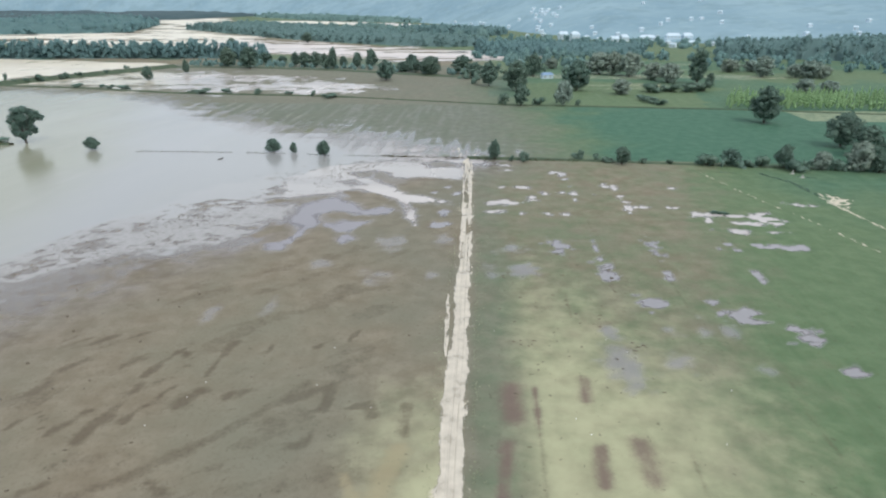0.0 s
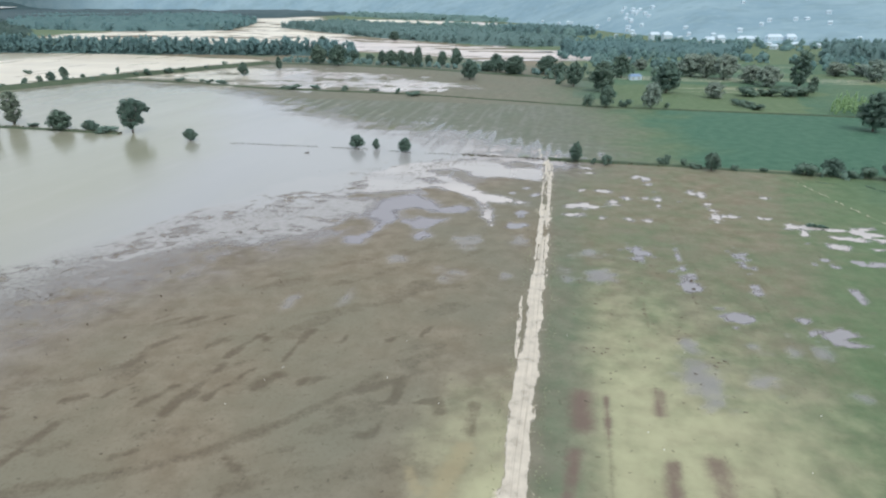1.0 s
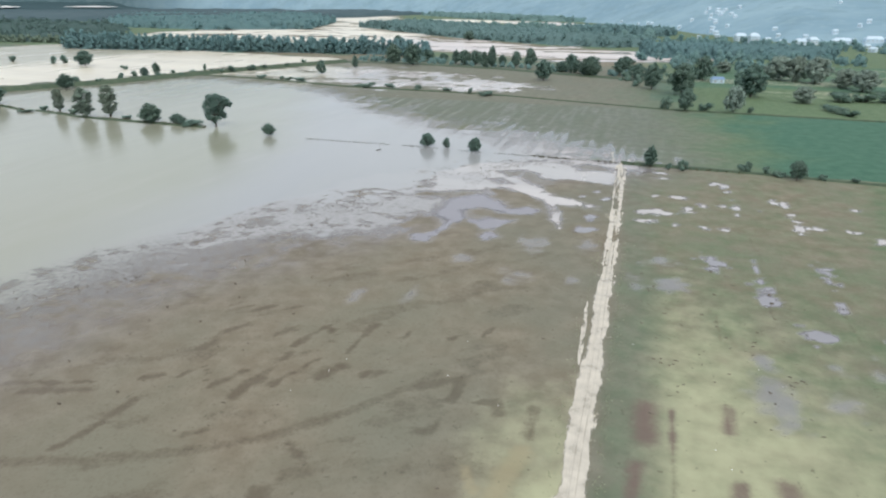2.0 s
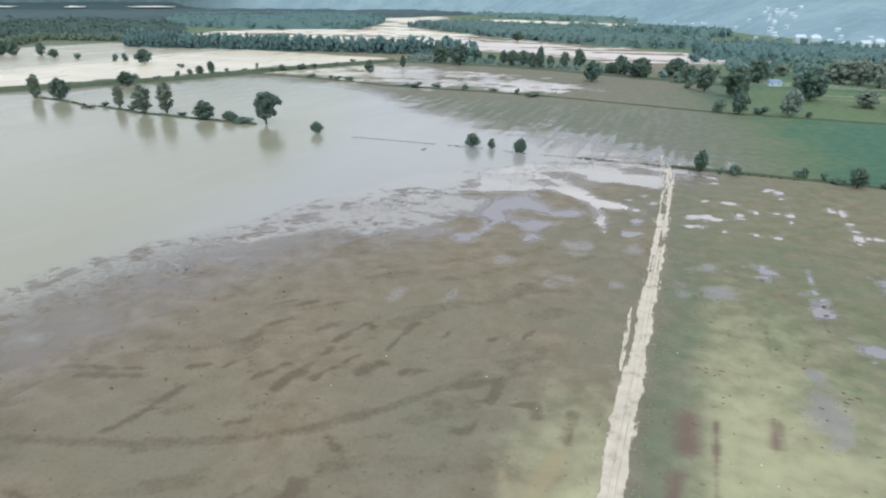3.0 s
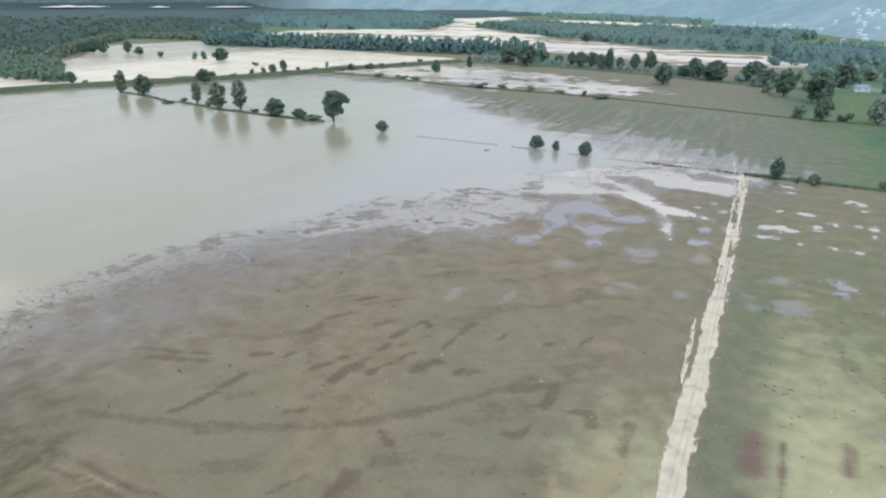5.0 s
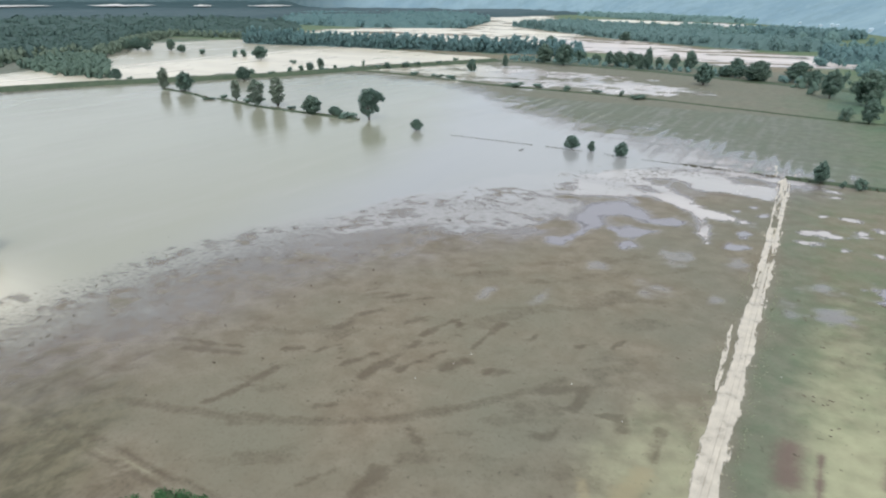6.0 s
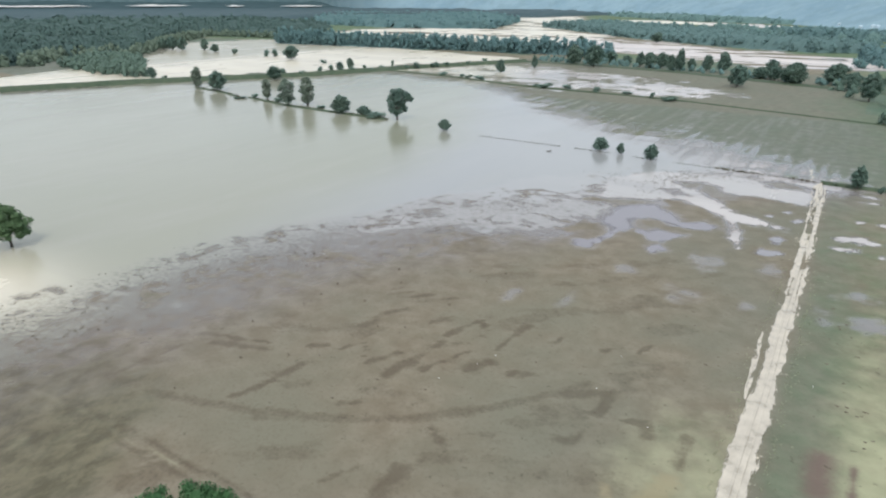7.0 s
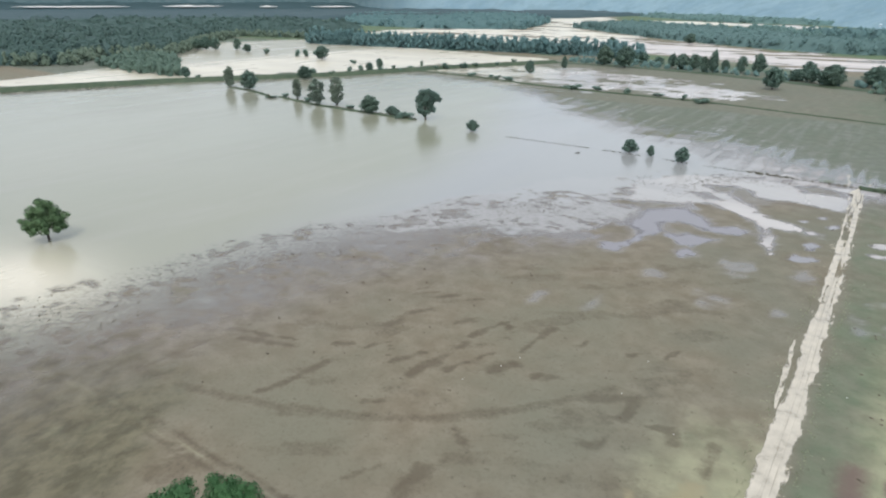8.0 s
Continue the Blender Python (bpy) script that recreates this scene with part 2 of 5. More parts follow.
# White of the litter; on the far pools it paints the sky's glare.
M_WHITE = plain("litter_white_pool_glare", (0.68, 0.68, 0.66), (0.78, 0.78, 0.76), 2.0)


# ---- shared geometry helpers ----
RNG = np.random.default_rng(7)
TAB = RNG.random((256, 256))


def vnoise(x, y, cell, shift=0.0):
    """Smooth value noise, 0 to 1, of that cell size in metres."""
    u, v = np.asarray(x) / cell + shift, np.asarray(y) / cell + 1.7 * shift
    i, j = np.floor(u).astype(int), np.floor(v).astype(int)
    f, g = u - i, v - j
    f, g = f * f * (3 - 2 * f), g * g * (3 - 2 * g)
    t = lambda a, b: TAB[a & 255, b & 255]
    return (t(i, j) * (1 - f) + t(i + 1, j) * f) * (1 - g) + (t(i, j + 1) * (1 - f) + t(i + 1, j + 1) * f) * g


def fbm(x, y, cell, shift=0.0, octaves=4):
    total, amp = 0.0, 0.5
    for k in range(octaves):
        total = total + amp * (vnoise(x, y, cell / 2 ** k, shift + 13.3 * k) - 0.5)
        amp *= 0.55
    return total * 1.6


def smooth(v, lo, hi):
    s = np.clip((v - lo) / (hi - lo), 0, 1)
    return s * s * (3 - 2 * s)


def inside(x, y, corners):
    """Distance to a polygon's edge, positive inside."""
    best, odd = np.full(np.shape(x), 1e9), np.zeros(np.shape(x), bool)
    for (ax, ay), (bx, by) in zip(corners, corners[1:] + corners[:1]):
        dx, dy = bx - ax, by - ay
        s = np.clip(((x - ax) * dx + (y - ay) * dy) / (dx * dx + dy * dy + 1e-9), 0, 1)
        best = np.minimum(best, np.hypot(x - ax - s * dx, y - ay - s * dy))
        cross = (ay > y) != (by > y)
        odd ^= cross & (x < (bx - ax) * (y - ay) / ((by - ay) if by != ay else 1e-9) + ax)
    return np.where(odd, best, -best)


def along(x, y, ax, ay, bx, by):
    """Distance to a line from a to b."""
    dx, dy = bx - ax, by - ay
    s = np.clip(((x - ax) * dx + (y - ay) * dy) / (dx * dx + dy * dy + 1e-9), 0, 1)
    return np.hypot(x - ax - s * dx, y - ay - s * dy)


def near_path(x, y, corners):
    return np.minimum.reduce([along(x, y, *a, *b) for a, b in zip(corners, corners[1:])])


def mesh_of(name, verts, faces, material, smooth_shade=False):
    """A mesh from arrays: verts (n, 3), faces (m, 3 or 4)."""
    me = bpy.data.meshes.new(name)
    verts, faces = np.asarray(verts, np.float32), np.asarray(faces, np.int32)
    me.vertices.add(len(verts))
    me.vertices.foreach_set("co", verts.ravel())
    k = faces.shape[1]
    me.loops.add(faces.size)
    me.loops.foreach_set("vertex_index", faces.ravel())
    me.polygons.add(len(faces))
    me.polygons.foreach_set("loop_start", np.arange(0, faces.size, k, dtype=np.int32))
    if smooth_shade:
        me.polygons.foreach_set("use_smooth", np.ones(len(faces), bool))
    me.update(calc_edges=True)
    me.materials.append(material)
    return me


def grid_faces(nx, ny):
    i = np.arange(nx * ny).reshape(ny, nx)
    return np.stack([i[:-1, :-1], i[:-1, 1:], i[1:, 1:], i[1:, :-1]], -1).reshape(-1, 4)


def part(name, bm, material, parent, label=""):
    """One mesh object out of a bmesh or a mesh, under a thing or part (or at top level)."""
    if isinstance(bm, bpy.types.Mesh):
        me = bm
    else:
        me = bpy.data.meshes.new(name)
        bm.to_mesh(me)
        bm.free()
        me.materials.append(material)
    ob = new(name, me)
    ob.parent = parent
    return tagged(ob, label)


# ---- the ground: one sheet, and one sheet of water that stands in its hollows ----
FAR_REACH = [(-700, 1930), (-480, 1820), (-235, 1700), (-150, 1720), (-240, 1880), (-560, 2080), (-720, 2100)]
FLOOD = [(-122, -120), (-114, 28), (-107, 60), (-104, 81), (-99, 98), (-94, 110), (-89, 122), (-86, 134), (-80, 140), (-71, 151),
         (-62, 168), (-55, 191), (-47, 212), (-34, 222), (-20, 229), (-9, 237), (-2, 243), (-3, 252), (-20, 268), (-49, 298), (-98, 322),
         (-141, 352), (-200, 412), (-300, 446), (-378, 455), (-402, 389), (-476, 274), (-521, 171), (-560, 60), (-560, -120)]
STRIP = [(-380, 470), (-300, 452), (-225, 436), (-150, 432), (-85, 440), (-95, 480), (-140, 520), (-240, 560), (-310, 572)]
BASIN = [(-540, 185), (-484, 285), (-411, 395), (-374, 495), (-325, 600), (-330, 650), (-555, 688), (-841, 735), (-885, 585), (-715, 445), (-686, 378), (-632, 306), (-606, 222), (-580, 165)]
RIVER = [(-950, 985), (-733, 924), (-517, 850), (-341, 812), (-267, 770), (-175, 736), (-104, 706), (-30, 715), (40, 735), (30, 790), (-72, 856),
         (-187, 938), (-347, 1069), (-697, 1445), (-640, 1600), (-1200, 2900), (-1500, 2900), (-877, 1678), (-731, 1280), (-929, 1176)]
CREEKS = [([(-16, 243), (-4, 245)], 3.5)]
PUDDLES_EAST = [
    (7.5, 239.5, 3.6, 2.1), (-2.6, 246, 2.1, 1.7), (8.4, 231, 3, 1.5), (25, 230, 1.7, 3.4), (28, 227, 2, 3.8), (28.6, 221, 1, 2.3), (12.7, 208, 2.2, 1.6),
    (5, 207.4, 0.9, 1.6), (20, 201, 1.8, 2.3), (25, 202.7, 1.9, 1.9), (29.3, 204.4, 1.2, 4.7), (29, 195.4, 0.9, 1.8), (15, 195.6, 2.8, 2.2),
    (6.4, 190, 5.4, 2.8), (2, 180.6, 1.8, 1.3), (6.4, 181, 1, 1.8), (11.3, 179.6, 1, 1.6), (19, 179.6, 1.7, 1.6), (24.5, 179, 1.1, 2.8),
    (41, 211.4, 1.2, 2.1), (44.3, 210, 1.2, 2.9), (44.5, 201, 1.4, 2.3), (44.6, 194.6, 1.3, 2.5), (44.2, 186, 1.6, 6), (49.6, 188.5, 2.7, 1.8),
    (57, 188.4, 1.4, 1.1), (59.5, 188.6, 0.9, 1.1), (36.5, 202, 0.9, 1.6), (65.7, 182, 3.9, 2.9), (65, 175.7, 1.7, 1.8), (74.7, 181.5, 2, 1.1),
    (81, 181, 3.1, 1.3), (77, 175, 5.1, 2.2), (84, 179.6, 4.3, 4.3), (70.4, 169.3, 5.3, 2), (80.6, 167.8, 3.8, 1.1), (98.7, 195, 4.6, 2.3),
    (64.7, 157.6, 1, 1.1), (65, 153.6, 1.3, 1.2), (61.2, 154, 0.9, 1.1), (72, 157.3, 1, 1.3), (81, 156.7, 3.7, 2.8), (64.5, 135.6, 1.1, 3.2),
    (29, 151.8, 0.8, 8), (64, 210, 1.8, 3.4), (63.3, 108.2, 3.1, 3.9), (51.8, 116.6, 4.5, 2.8)]
PUDDLES_WEST = [
    (48.9, 121.8, 1.6, 2.7), (35.5, 121.2, 2.3, 3.1), (29.5, 136.2, 2.2, 4.7), (20.2, 152.6, 2.7, 4.1), (44.3, 155.0, 1.5, 4.5),
    (43.6, 135.9, 1.1, 2.7), (64.3, 96.3, 2.2, 2.2), (-12.3, 178.3, 1.6, 3.0), (-12.3, 167.3, 2.0, 2.4), (-10.5, 184, 0.7, 1.2), (-14, 190, 0.8, 1.4), (-9.6, 199, 1.0, 1.8),
    (-13, 206, 1.2, 1.6), (-9, 174, 0.7, 1.0), (-17, 200, 0.8, 1.2)]
FILMS = [
    (34.8, 97.0, 3.1, 3.3), (25.7, 95.4, 4.0, 7.6), (9.3, 136.7, 2.7, 4.4), (50.4, 95.5, 1.5, 1.8), (43.3, 108.6, 1.5, 2.5),
    (48.1, 108.9, 1.4, 2.5), (36.8, 108.9, 1.9, 2.9), (24.9, 107.2, 1.6, 2.4), (-81.9, 131.0, 6.1, 2.8), (-25.0, 153.1, 3.4, 5.5),
    (-40.4, 137.5, 2.2, 3.8), (-25.1, 130.2, 3.4, 3.3), (-12.2, 131.1, 1.8, 3.4), (1.2, 134.7, 2.0, 4.2), (7.8, 150.5, 4.4, 4.0),
    (-55.9, 109.7, 1.2, 4.0), (-44.7, 113.1, 1.2, 4.0), (-11.4, 154.5, 2.7, 3.8)]
STAINS_WEST = [
    (-59, 69, -57.7, 75, 1.7), (-57.7, 75, -57, 83, 1.0), (-64, 71, -61.3, 76, 1.6), (-70, 76.6, -66, 71.8, 0.6), (-66, 71.8, -63.6, 70.7, 0.8), (-74.5, 79, -73, 83.4, 1.2),
    (-73.5, 87, -71, 91, 1.4), (-71.5, 70.7, -70.4, 74, 0.9), (-77, 69, -74, 71, 1.3), (-63, 89, -61.5, 92.4, 1.0), (-57.6, 86.7, -56.6, 91.4, 1.0), (-56.6, 91.4, -55.3, 94.6, 0.6),
    (-55, 95, -46.7, 87, 0.5), (-51.7, 89.8, -50.4, 90.6, 0.6), (-47, 88, -47, 93.5, 0.8), (-47, 93.5, -46.2, 98.6, 1.3), (-48, 78.6, -45.7, 82.6, 1.8), (-54.4, 74, -53, 78, 0.8),
    (-53, 78, -51.3, 83.6, 0.6), (-31.3, 81, -25, 85.5, 1.9), (-25, 85.5, -24.3, 79, 1.2), (-22, 79.5, -18.6, 80.6, 0.9), (-17.8, 81, -16.7, 78.3, 1.5), (-26.6, 88.7, -25, 89, 0.4),
    (-28.4, 70.4, -25.4, 70.6, 1.2), (-25.3, 70, -24.7, 74.6, 1.0), (-60.2, 58.3, -58, 60.3, 1.3), (-53.6, 62.7, -53.7, 65.5, 0.9), (-44, 61.7, -40, 59.5, 1.3), (-30.4, 97.5, -27.8, 101, 0.7),
    (-25.4, 100, -23.5, 105, 0.6), (-72.6, 96.5, -70.4, 99.6, 1.1), (-79, 97, -78, 98.7, 0.8), (-93, 99, -87, 97, 0.8), (-76, 112.8, -69.6, 110, 0.7), (-39.4, 95, -38.8, 97.8, 0.5),
    (-76, 50, -74.2, 55, 0.8), (-74.2, 55, -73.4, 64.4, 0.9), (-93, 59.6, -83, 63.5, 1.3), (-50, 45, -47.8, 49.3, 1.2), (-42.3, 47.6, -42.2, 52.3, 2.4), (-42.2, 52.3, -40.3, 57.7, 1.5),
    (-38, 58, -34.6, 55.5, 0.7), (-98, 44.5, -97.3, 54, 0.7), (-97.3, 54, -97.5, 61, 0.6), (-97.5, 61, -84, 65.5, 0.5), (-27.6, 78, -23.5, 79.2, 0.8)]
STAINS_EAST = [
    (4.3, 73, 2.8, 60, 1.6), (5.1, 87.1, 5.1, 79.6, 3.1), (17.6, 73.3, 16.9, 65.4, 1.6), (23.4, 74.9, 23.7, 67.5, 2.5), (17.5, 90.4, 17.1, 84.5, 1.7),
    (8.9, 87.3, 9.3, 74.5, 0.7), (-41.3, 81.4, -40.7, 82.2, 1.3), (-39.4, 82.6, -37.2, 83.7, 1.5), (-73.0, 79.8, -73.6, 86.4, 1.0),
    (-78.1, 94.6, -74.4, 98.4, 1.1), (-67.2, 98.5, -65.0, 100.9, 1.1), (-11.2, 74.3, -11.5, 81.2, 1.4)]
TANS = [(-11.5, 70.6, -13.2, 61.8, 3.2), (-18.5, 65.0, -16.1, 61.3, 1.5)]
PONDS = [[(-57, 145), (-59, 150), (-56, 151), (-53, 157), (-53.5, 161), (-58, 170), (-58, 179), (-56, 187), (-49, 193), (-45, 189.5), (-41, 185), (-37.5, 179), (-32, 184),
          (-28.4, 181.5), (-29, 177), (-33.4, 176), (-39.4, 174), (-42.4, 176), (-46.7, 177), (-49.3, 174), (-47.3, 169.5), (-49, 164), (-50, 159), (-50.3, 153.5), (-52.3, 145), (-55, 144)],
         [(-46, 165), (-41.5, 169.5), (-34.5, 168.5), (-36.5, 164), (-37, 160), (-36, 154), (-38, 151.5), (-40, 155), (-39, 159), (-43, 161)],
         [(-59, 232), (-36, 241), (-9.5, 240), (-5.7, 224), (-9.3, 217), (-17, 218), (-26, 218), (-32, 209), (-37.6, 202), (-48, 200), (-55, 192), (-61, 187), (-67, 192.5), (-71, 215)],
         [(-45.6, 205), (-39, 210), (-33.5, 209), (-28.4, 199), (-22.7, 197), (-17, 194), (-12, 190.3), (-12.6, 187), (-18, 188.3), (-23.5, 187), (-23, 183), (-20.6, 175), (-19.6, 165), (-21, 164.5),
          (-23.4, 174.5), (-27, 186), (-31, 192), (-36, 196.5), (-42, 198)]]
SHALLOWS = [(-112, 112), (-100, 124), (-88, 139), (-68, 145), (-63, 153), (-57, 159), (-57, 176), (-54, 187), (-49, 197), (-53, 215), (-70, 222), (-95, 205), (-108, 170), (-118, 130)]
ISLES = [[(-26, 239), (-20, 244), (-10.5, 239.5), (-11, 233.5), (-21, 234)], [(-42.5, 224), (-37.5, 225), (-33, 216), (-25.6, 217.5), (-17.5, 216.5), (-25, 211), (-31.5, 207.5), (-37, 212), (-41, 217)],
         [(-51.5, 223.5), (-42.5, 226), (-41, 219), (-47, 216.5)], [(-52.5, 211.5), (-48, 213.5), (-43.5, 207.3), (-47.2, 205.8)],
         [(-48, 197), (-44.6, 201), (-36, 194.5), (-30.5, 190), (-26.5, 185), (-26, 179), (-32, 184.7), (-37.2, 181), (-42.2, 187), (-46.5, 189)],
         [(-63.5, 156), (-62, 162.5), (-60.8, 166.3), (-53.5, 162.3), (-53.5, 158.6), (-57.7, 155)], [(-50, 173.5), (-45.6, 177.5), (-39.5, 175.5), (-44, 168), (-47.5, 169)],
         [(-70, 188), (-60.5, 191), (-52, 194.5), (-51, 191), (-60.8, 185.5), (-68, 183)]]
CURVED_TRACK = [(-116, 38), (-107, 40.4), (-96.4, 42.6), (-84.5, 44.8), (-71.5, 49.2), (-62, 53.4), (-54, 57.6), (-47, 63), (-39.6, 70.8), (-33.7, 78.6), (-29, 86)]
SIDE_TRACK = [(-112, 31.5), (-102, 33.3), (-91, 34.9), (-77, 35.2), (-69, 35.7), (-61, 36.1), (-30, 38)]
MARSH = [(-135, 20), (-128, 34), (-113, 44), (-98, 44), (-84, 43), (-80, 36), (-70, 28), (-68, 10), (-130, 5)]
EAST_PATH = [(80, 231.6), (85.8, 207.7), (89.7, 194.1), (95.4, 176.8), (101, 155), (108, 115)]
EAST_DITCH = [(109.4, 203), (110.8, 188.3), (112.8, 172.3), (116, 140)]
CRACKLE = [(105, 206), (113, 207), (118, 200), (113, 188), (109, 191)]


def road_x(y):
    return np.interp(y, [-60, 62, 99, 135, 167, 231, 250], [-3.0, -3.7, -4.2, -4.6, -5.2, -7.1, -7.7])


def axis(*runs):
    return np.concatenate([np.arange(a, b, s) for a, b, s in runs] + [[runs[-1][1]]])


def build_ground():
    xs = axis((-4900, -1500, 100), (-1500, -760, 20), (-760, -204, 4), (-204, 122, 1.0), (122, 300, 3), (300, 1500, 30), (1500, 4900, 100))
    ys = axis((-4900, -200, 235), (-200, 15, 20), (15, 262, 0.9), (262, 480, 1.5), (480, 780, 4), (780, 1600, 12), (1600, 4900, 60))
    x, y = np.meshgrid(xs, ys)
    x, y = x.ravel(), y.ravel()
    n8, n2, n30 = fbm(x, y, 8, 3), fbm(x, y, 2.2, 9, 3), fbm(x, y, 30, 5)
    a, b = x * 0.75 + y * 0.66, -x * 0.66 + y * 0.75
    flood = inside(x, y, FLOOD) + np.where((x < -72) & (y < 135), 6, 12) * n30
    slope = np.where(y < 252, 0.0042 - 0.0018 * smooth(-x, 80, 112), 0.0024)
    h = np.where(np.abs(flood) < 34, -slope * flood, np.clip(-0.012 * flood + np.sign(flood) * 34 * (0.012 - slope), -0.6, 0.3))
    h += np.exp(-((flood - 2) / 12) ** 2) * ((0.14 - 0.09 * smooth(-x, 75, 95)) * n8 + 0.05 * n2) * (y < 256)
    h += np.exp(-((flood - 22) / 13) ** 2) * 0.22 * np.clip(n2 + 0.6 * n8 - 0.08, 0, 0.5) * (y < 256)
    h += np.exp(-((flood + 10) / 50) ** 2) * (0.085 * fbm(x, y * 0.07, 2.1, 23) + 0.07 * fbm(x * 0.35, y, 7, 29)) * (y > 252)
    # silt marks pale water: real silt, painted sky shine and one sunlit patch.
    silt, clear = np.zeros_like(x), np.zeros_like(x)
    strip, basin, river = inside(x, y, STRIP) + 14 * n30, inside(x, y, BASIN) + 10 * n30, inside(x, y, RIVER) + 20 * n30
    bars = fbm(x * 0.3, y, 26, 31)
    h = np.minimum(h, np.clip(-0.012 * strip, -0.14, 0.3) + (0.55 * fbm(x * 0.4, y, 13, 41) + 0.55 * fbm(x * 0.55, y, 5, 42)) * (strip > -20))
    h = np.minimum(h, np.clip(-0.012 * basin, -0.5, 0.3) + np.where((x > -470) & (basin > -20), 0.6 * bars + 0.7 * np.clip(fbm(x * 0.3, y, 9, 43) - 0.08, 0, 1), 0.0))
    h = np.minimum(h, np.where(river > -30, np.clip(-0.006 * river, -0.16, 0.3) + 0.7 * bars + 0.75 * fbm(x * 0.25, y, 13, 45), 0.3))
    reach = inside(x, y, FAR_REACH)
    h = np.where(reach > 0, -0.3, h)
    # Creeks and puddles are paled for the sky they would reflect.
    for path, w in CREEKS:
        d = near_path(x, y, path) + 4.0 * n8 + 1.6 * n2
        h = np.minimum(h, -0.16 + 0.3 * np.clip(d / w - 0.5, 0, 4))
        silt = np.maximum(silt, 0.4 * (d < 2 * w + 3))
    for cx, cy, rx, ry in PUDDLES_EAST + PUDDLES_WEST:
        near = (np.abs(x - cx) < 3 * rx + 3) & (np.abs(y - cy) < 3 * ry + 3)
        d = np.hypot((x[near] - cx) / rx, (y[near] - cy) / ry) + 1.9 * n2[near] + 1.1 * n8[near]
        h[near] = np.minimum(h[near], -0.16 + 0.3 * np.clip(d - 0.35, 0, 4))
        silt[near] = np.maximum(silt[near], (0.45 if cy > 165 and cx > 0 else 0.05) * (d < 2.2))
        clear[near] = np.maximum(clear[near], (0.1 if cy > 165 and cx > 0 else 0.7) * (d < 2.2))
    pool, still = np.full_like(x, -99.0), np.full_like(x, -99.0)
    for k, corners in enumerate(PONDS):
        d = inside(x, y, corners) + (3.4 if k > 1 else 2.6) * n2 + 2.2 * n8 - (0.8 if k == 3 else 0.0)
        h = np.minimum(h, np.clip(-0.22 * d, -0.12, 0.5))
        pool = np.maximum(pool, d)
        still = still if k > 1 else np.maximum(still, d)
        silt = np.maximum(silt, (0.0, 0.0, 0.3, 0.5)[k] * smooth(d, -3, 0))
    d = inside(x, y, SHALLOWS) + 7 * n8 + 3 * n2
    h = np.minimum(h, np.clip(-0.02 * d, -0.07, 0.5) + 0.22 * np.clip(n2 + 0.9 * n8 - 0.02, 0, 0.6) * np.exp(-((d - 6) / 9) ** 2))
    silt = np.maximum(silt, 0.07 * smooth(d, -3, 4))
    for corners in ISLES:
        d = inside(x, y, corners) + 2.2 * n2 + 3.0 * n8
        h = np.maximum(h, np.clip(0.03 * d, -0.5, 0.07) * (d > -2) - (d <= -2))
    fleck = fbm(x * 0.55, y, 2.0, 47, 3)
    for ax, ay, bx, by, w in ((-96, 178, -48, 203, 11), (-44, 226, -24, 219, 5), (-76, 165, -64, 152, 6)):
        d = along(x, y, ax, ay, bx, by)
        h = h + 0.36 * np.clip(fleck + 0.4 * n8 - 0.1, 0, 0.4) * np.exp(-(d / w) ** 2) * (pool < 1)
    damp = np.exp(-np.maximum(h, 0) / 0.05) * (np.abs(flood) < 45) * (y < 252)
    wet = np.exp(-np.maximum(h, 0) / 0.022) * smooth(x, -95, -50)
    for cx, cy, rx, ry in FILMS:
        near = (np.abs(x - cx) < 3 * rx) & (np.abs(y - cy) < 3 * ry)
        d = np.hypot((x[near] - cx) / rx, (y[near] - cy) / ry) + 1.3 * n2[near] + 1.3 * n8[near]
        wet[near] = np.maximum(wet[near], (1.0 if cx > -8 else 0.6) * (1 - smooth(d, -0.1, 1.35)))
    wet = np.maximum(wet, 0.35 * smooth(pool, -2.5, -0.3))
    stain, rust = np.zeros_like(x), np.zeros_like(x)
    for ax, ay, bx, by, w in STAINS_EAST:
        near = (np.abs(x - ax) < 25) & (np.abs(y - ay) < 25)
        d = along(x[near], y[near], ax, ay, bx, by) + 0.9 * n2[near] + 0.7 * n8[near]
        mark = rust if ax > -10 else stain
        mark[near] = np.maximum(mark[near], 1 - smooth(d, -0.2 * w, 1.35 * w))
    lanes = np.exp(-((np.abs(x - 12) - 6.5 + 0.3 * n8) / 0.5) ** 2) + np.exp(-((x - 28 + 0.04 * y) / 0.6) ** 2)
    rust = np.maximum(rust, 0.45 * lanes * smooth(-y, -105, -75) * smooth(n8, -0.2, 0.3))
    for ax, ay, bx, by in ((29.6, 177, 32.9, 131), (43.5, 161, 43, 120), (29, 131, 28.4, 114), (18, 124, 18, 113), (30.5, 74, 29.7, 64), (9.2, 86, 8.8, 58), (2.8, 87, 2.5, 58), (52, 92, 50, 62)):
        d = along(x, y, ax, ay, bx, by) + 0.7 * n2
        stain = np.maximum(stain, 0.5 * (1 - smooth(d, 0.1, 0.9)))
    for ax, ay, bx, by, w in STAINS_WEST:
        near = (np.abs(x - ax) < 25) & (np.abs(y - ay) < 25)
        d = along(x[near], y[near], ax, ay, bx, by) + 1.2 * n2[near] + 0.8 * n8[near]
        stain[near] = np.maximum(stain[near], 0.95 * (1 - smooth(d, 0.0, 1.3 * w)))
    low = (y < 110) & (x < -15)
    for path, w, amount in ((CURVED_TRACK, 1.7, 0.62), (SIDE_TRACK, 2.2, 0.9)):
        d = np.full_like(x, 99.0)
        d[low] = near_path(x[low], y[low], path) + 0.8 * n2[low]
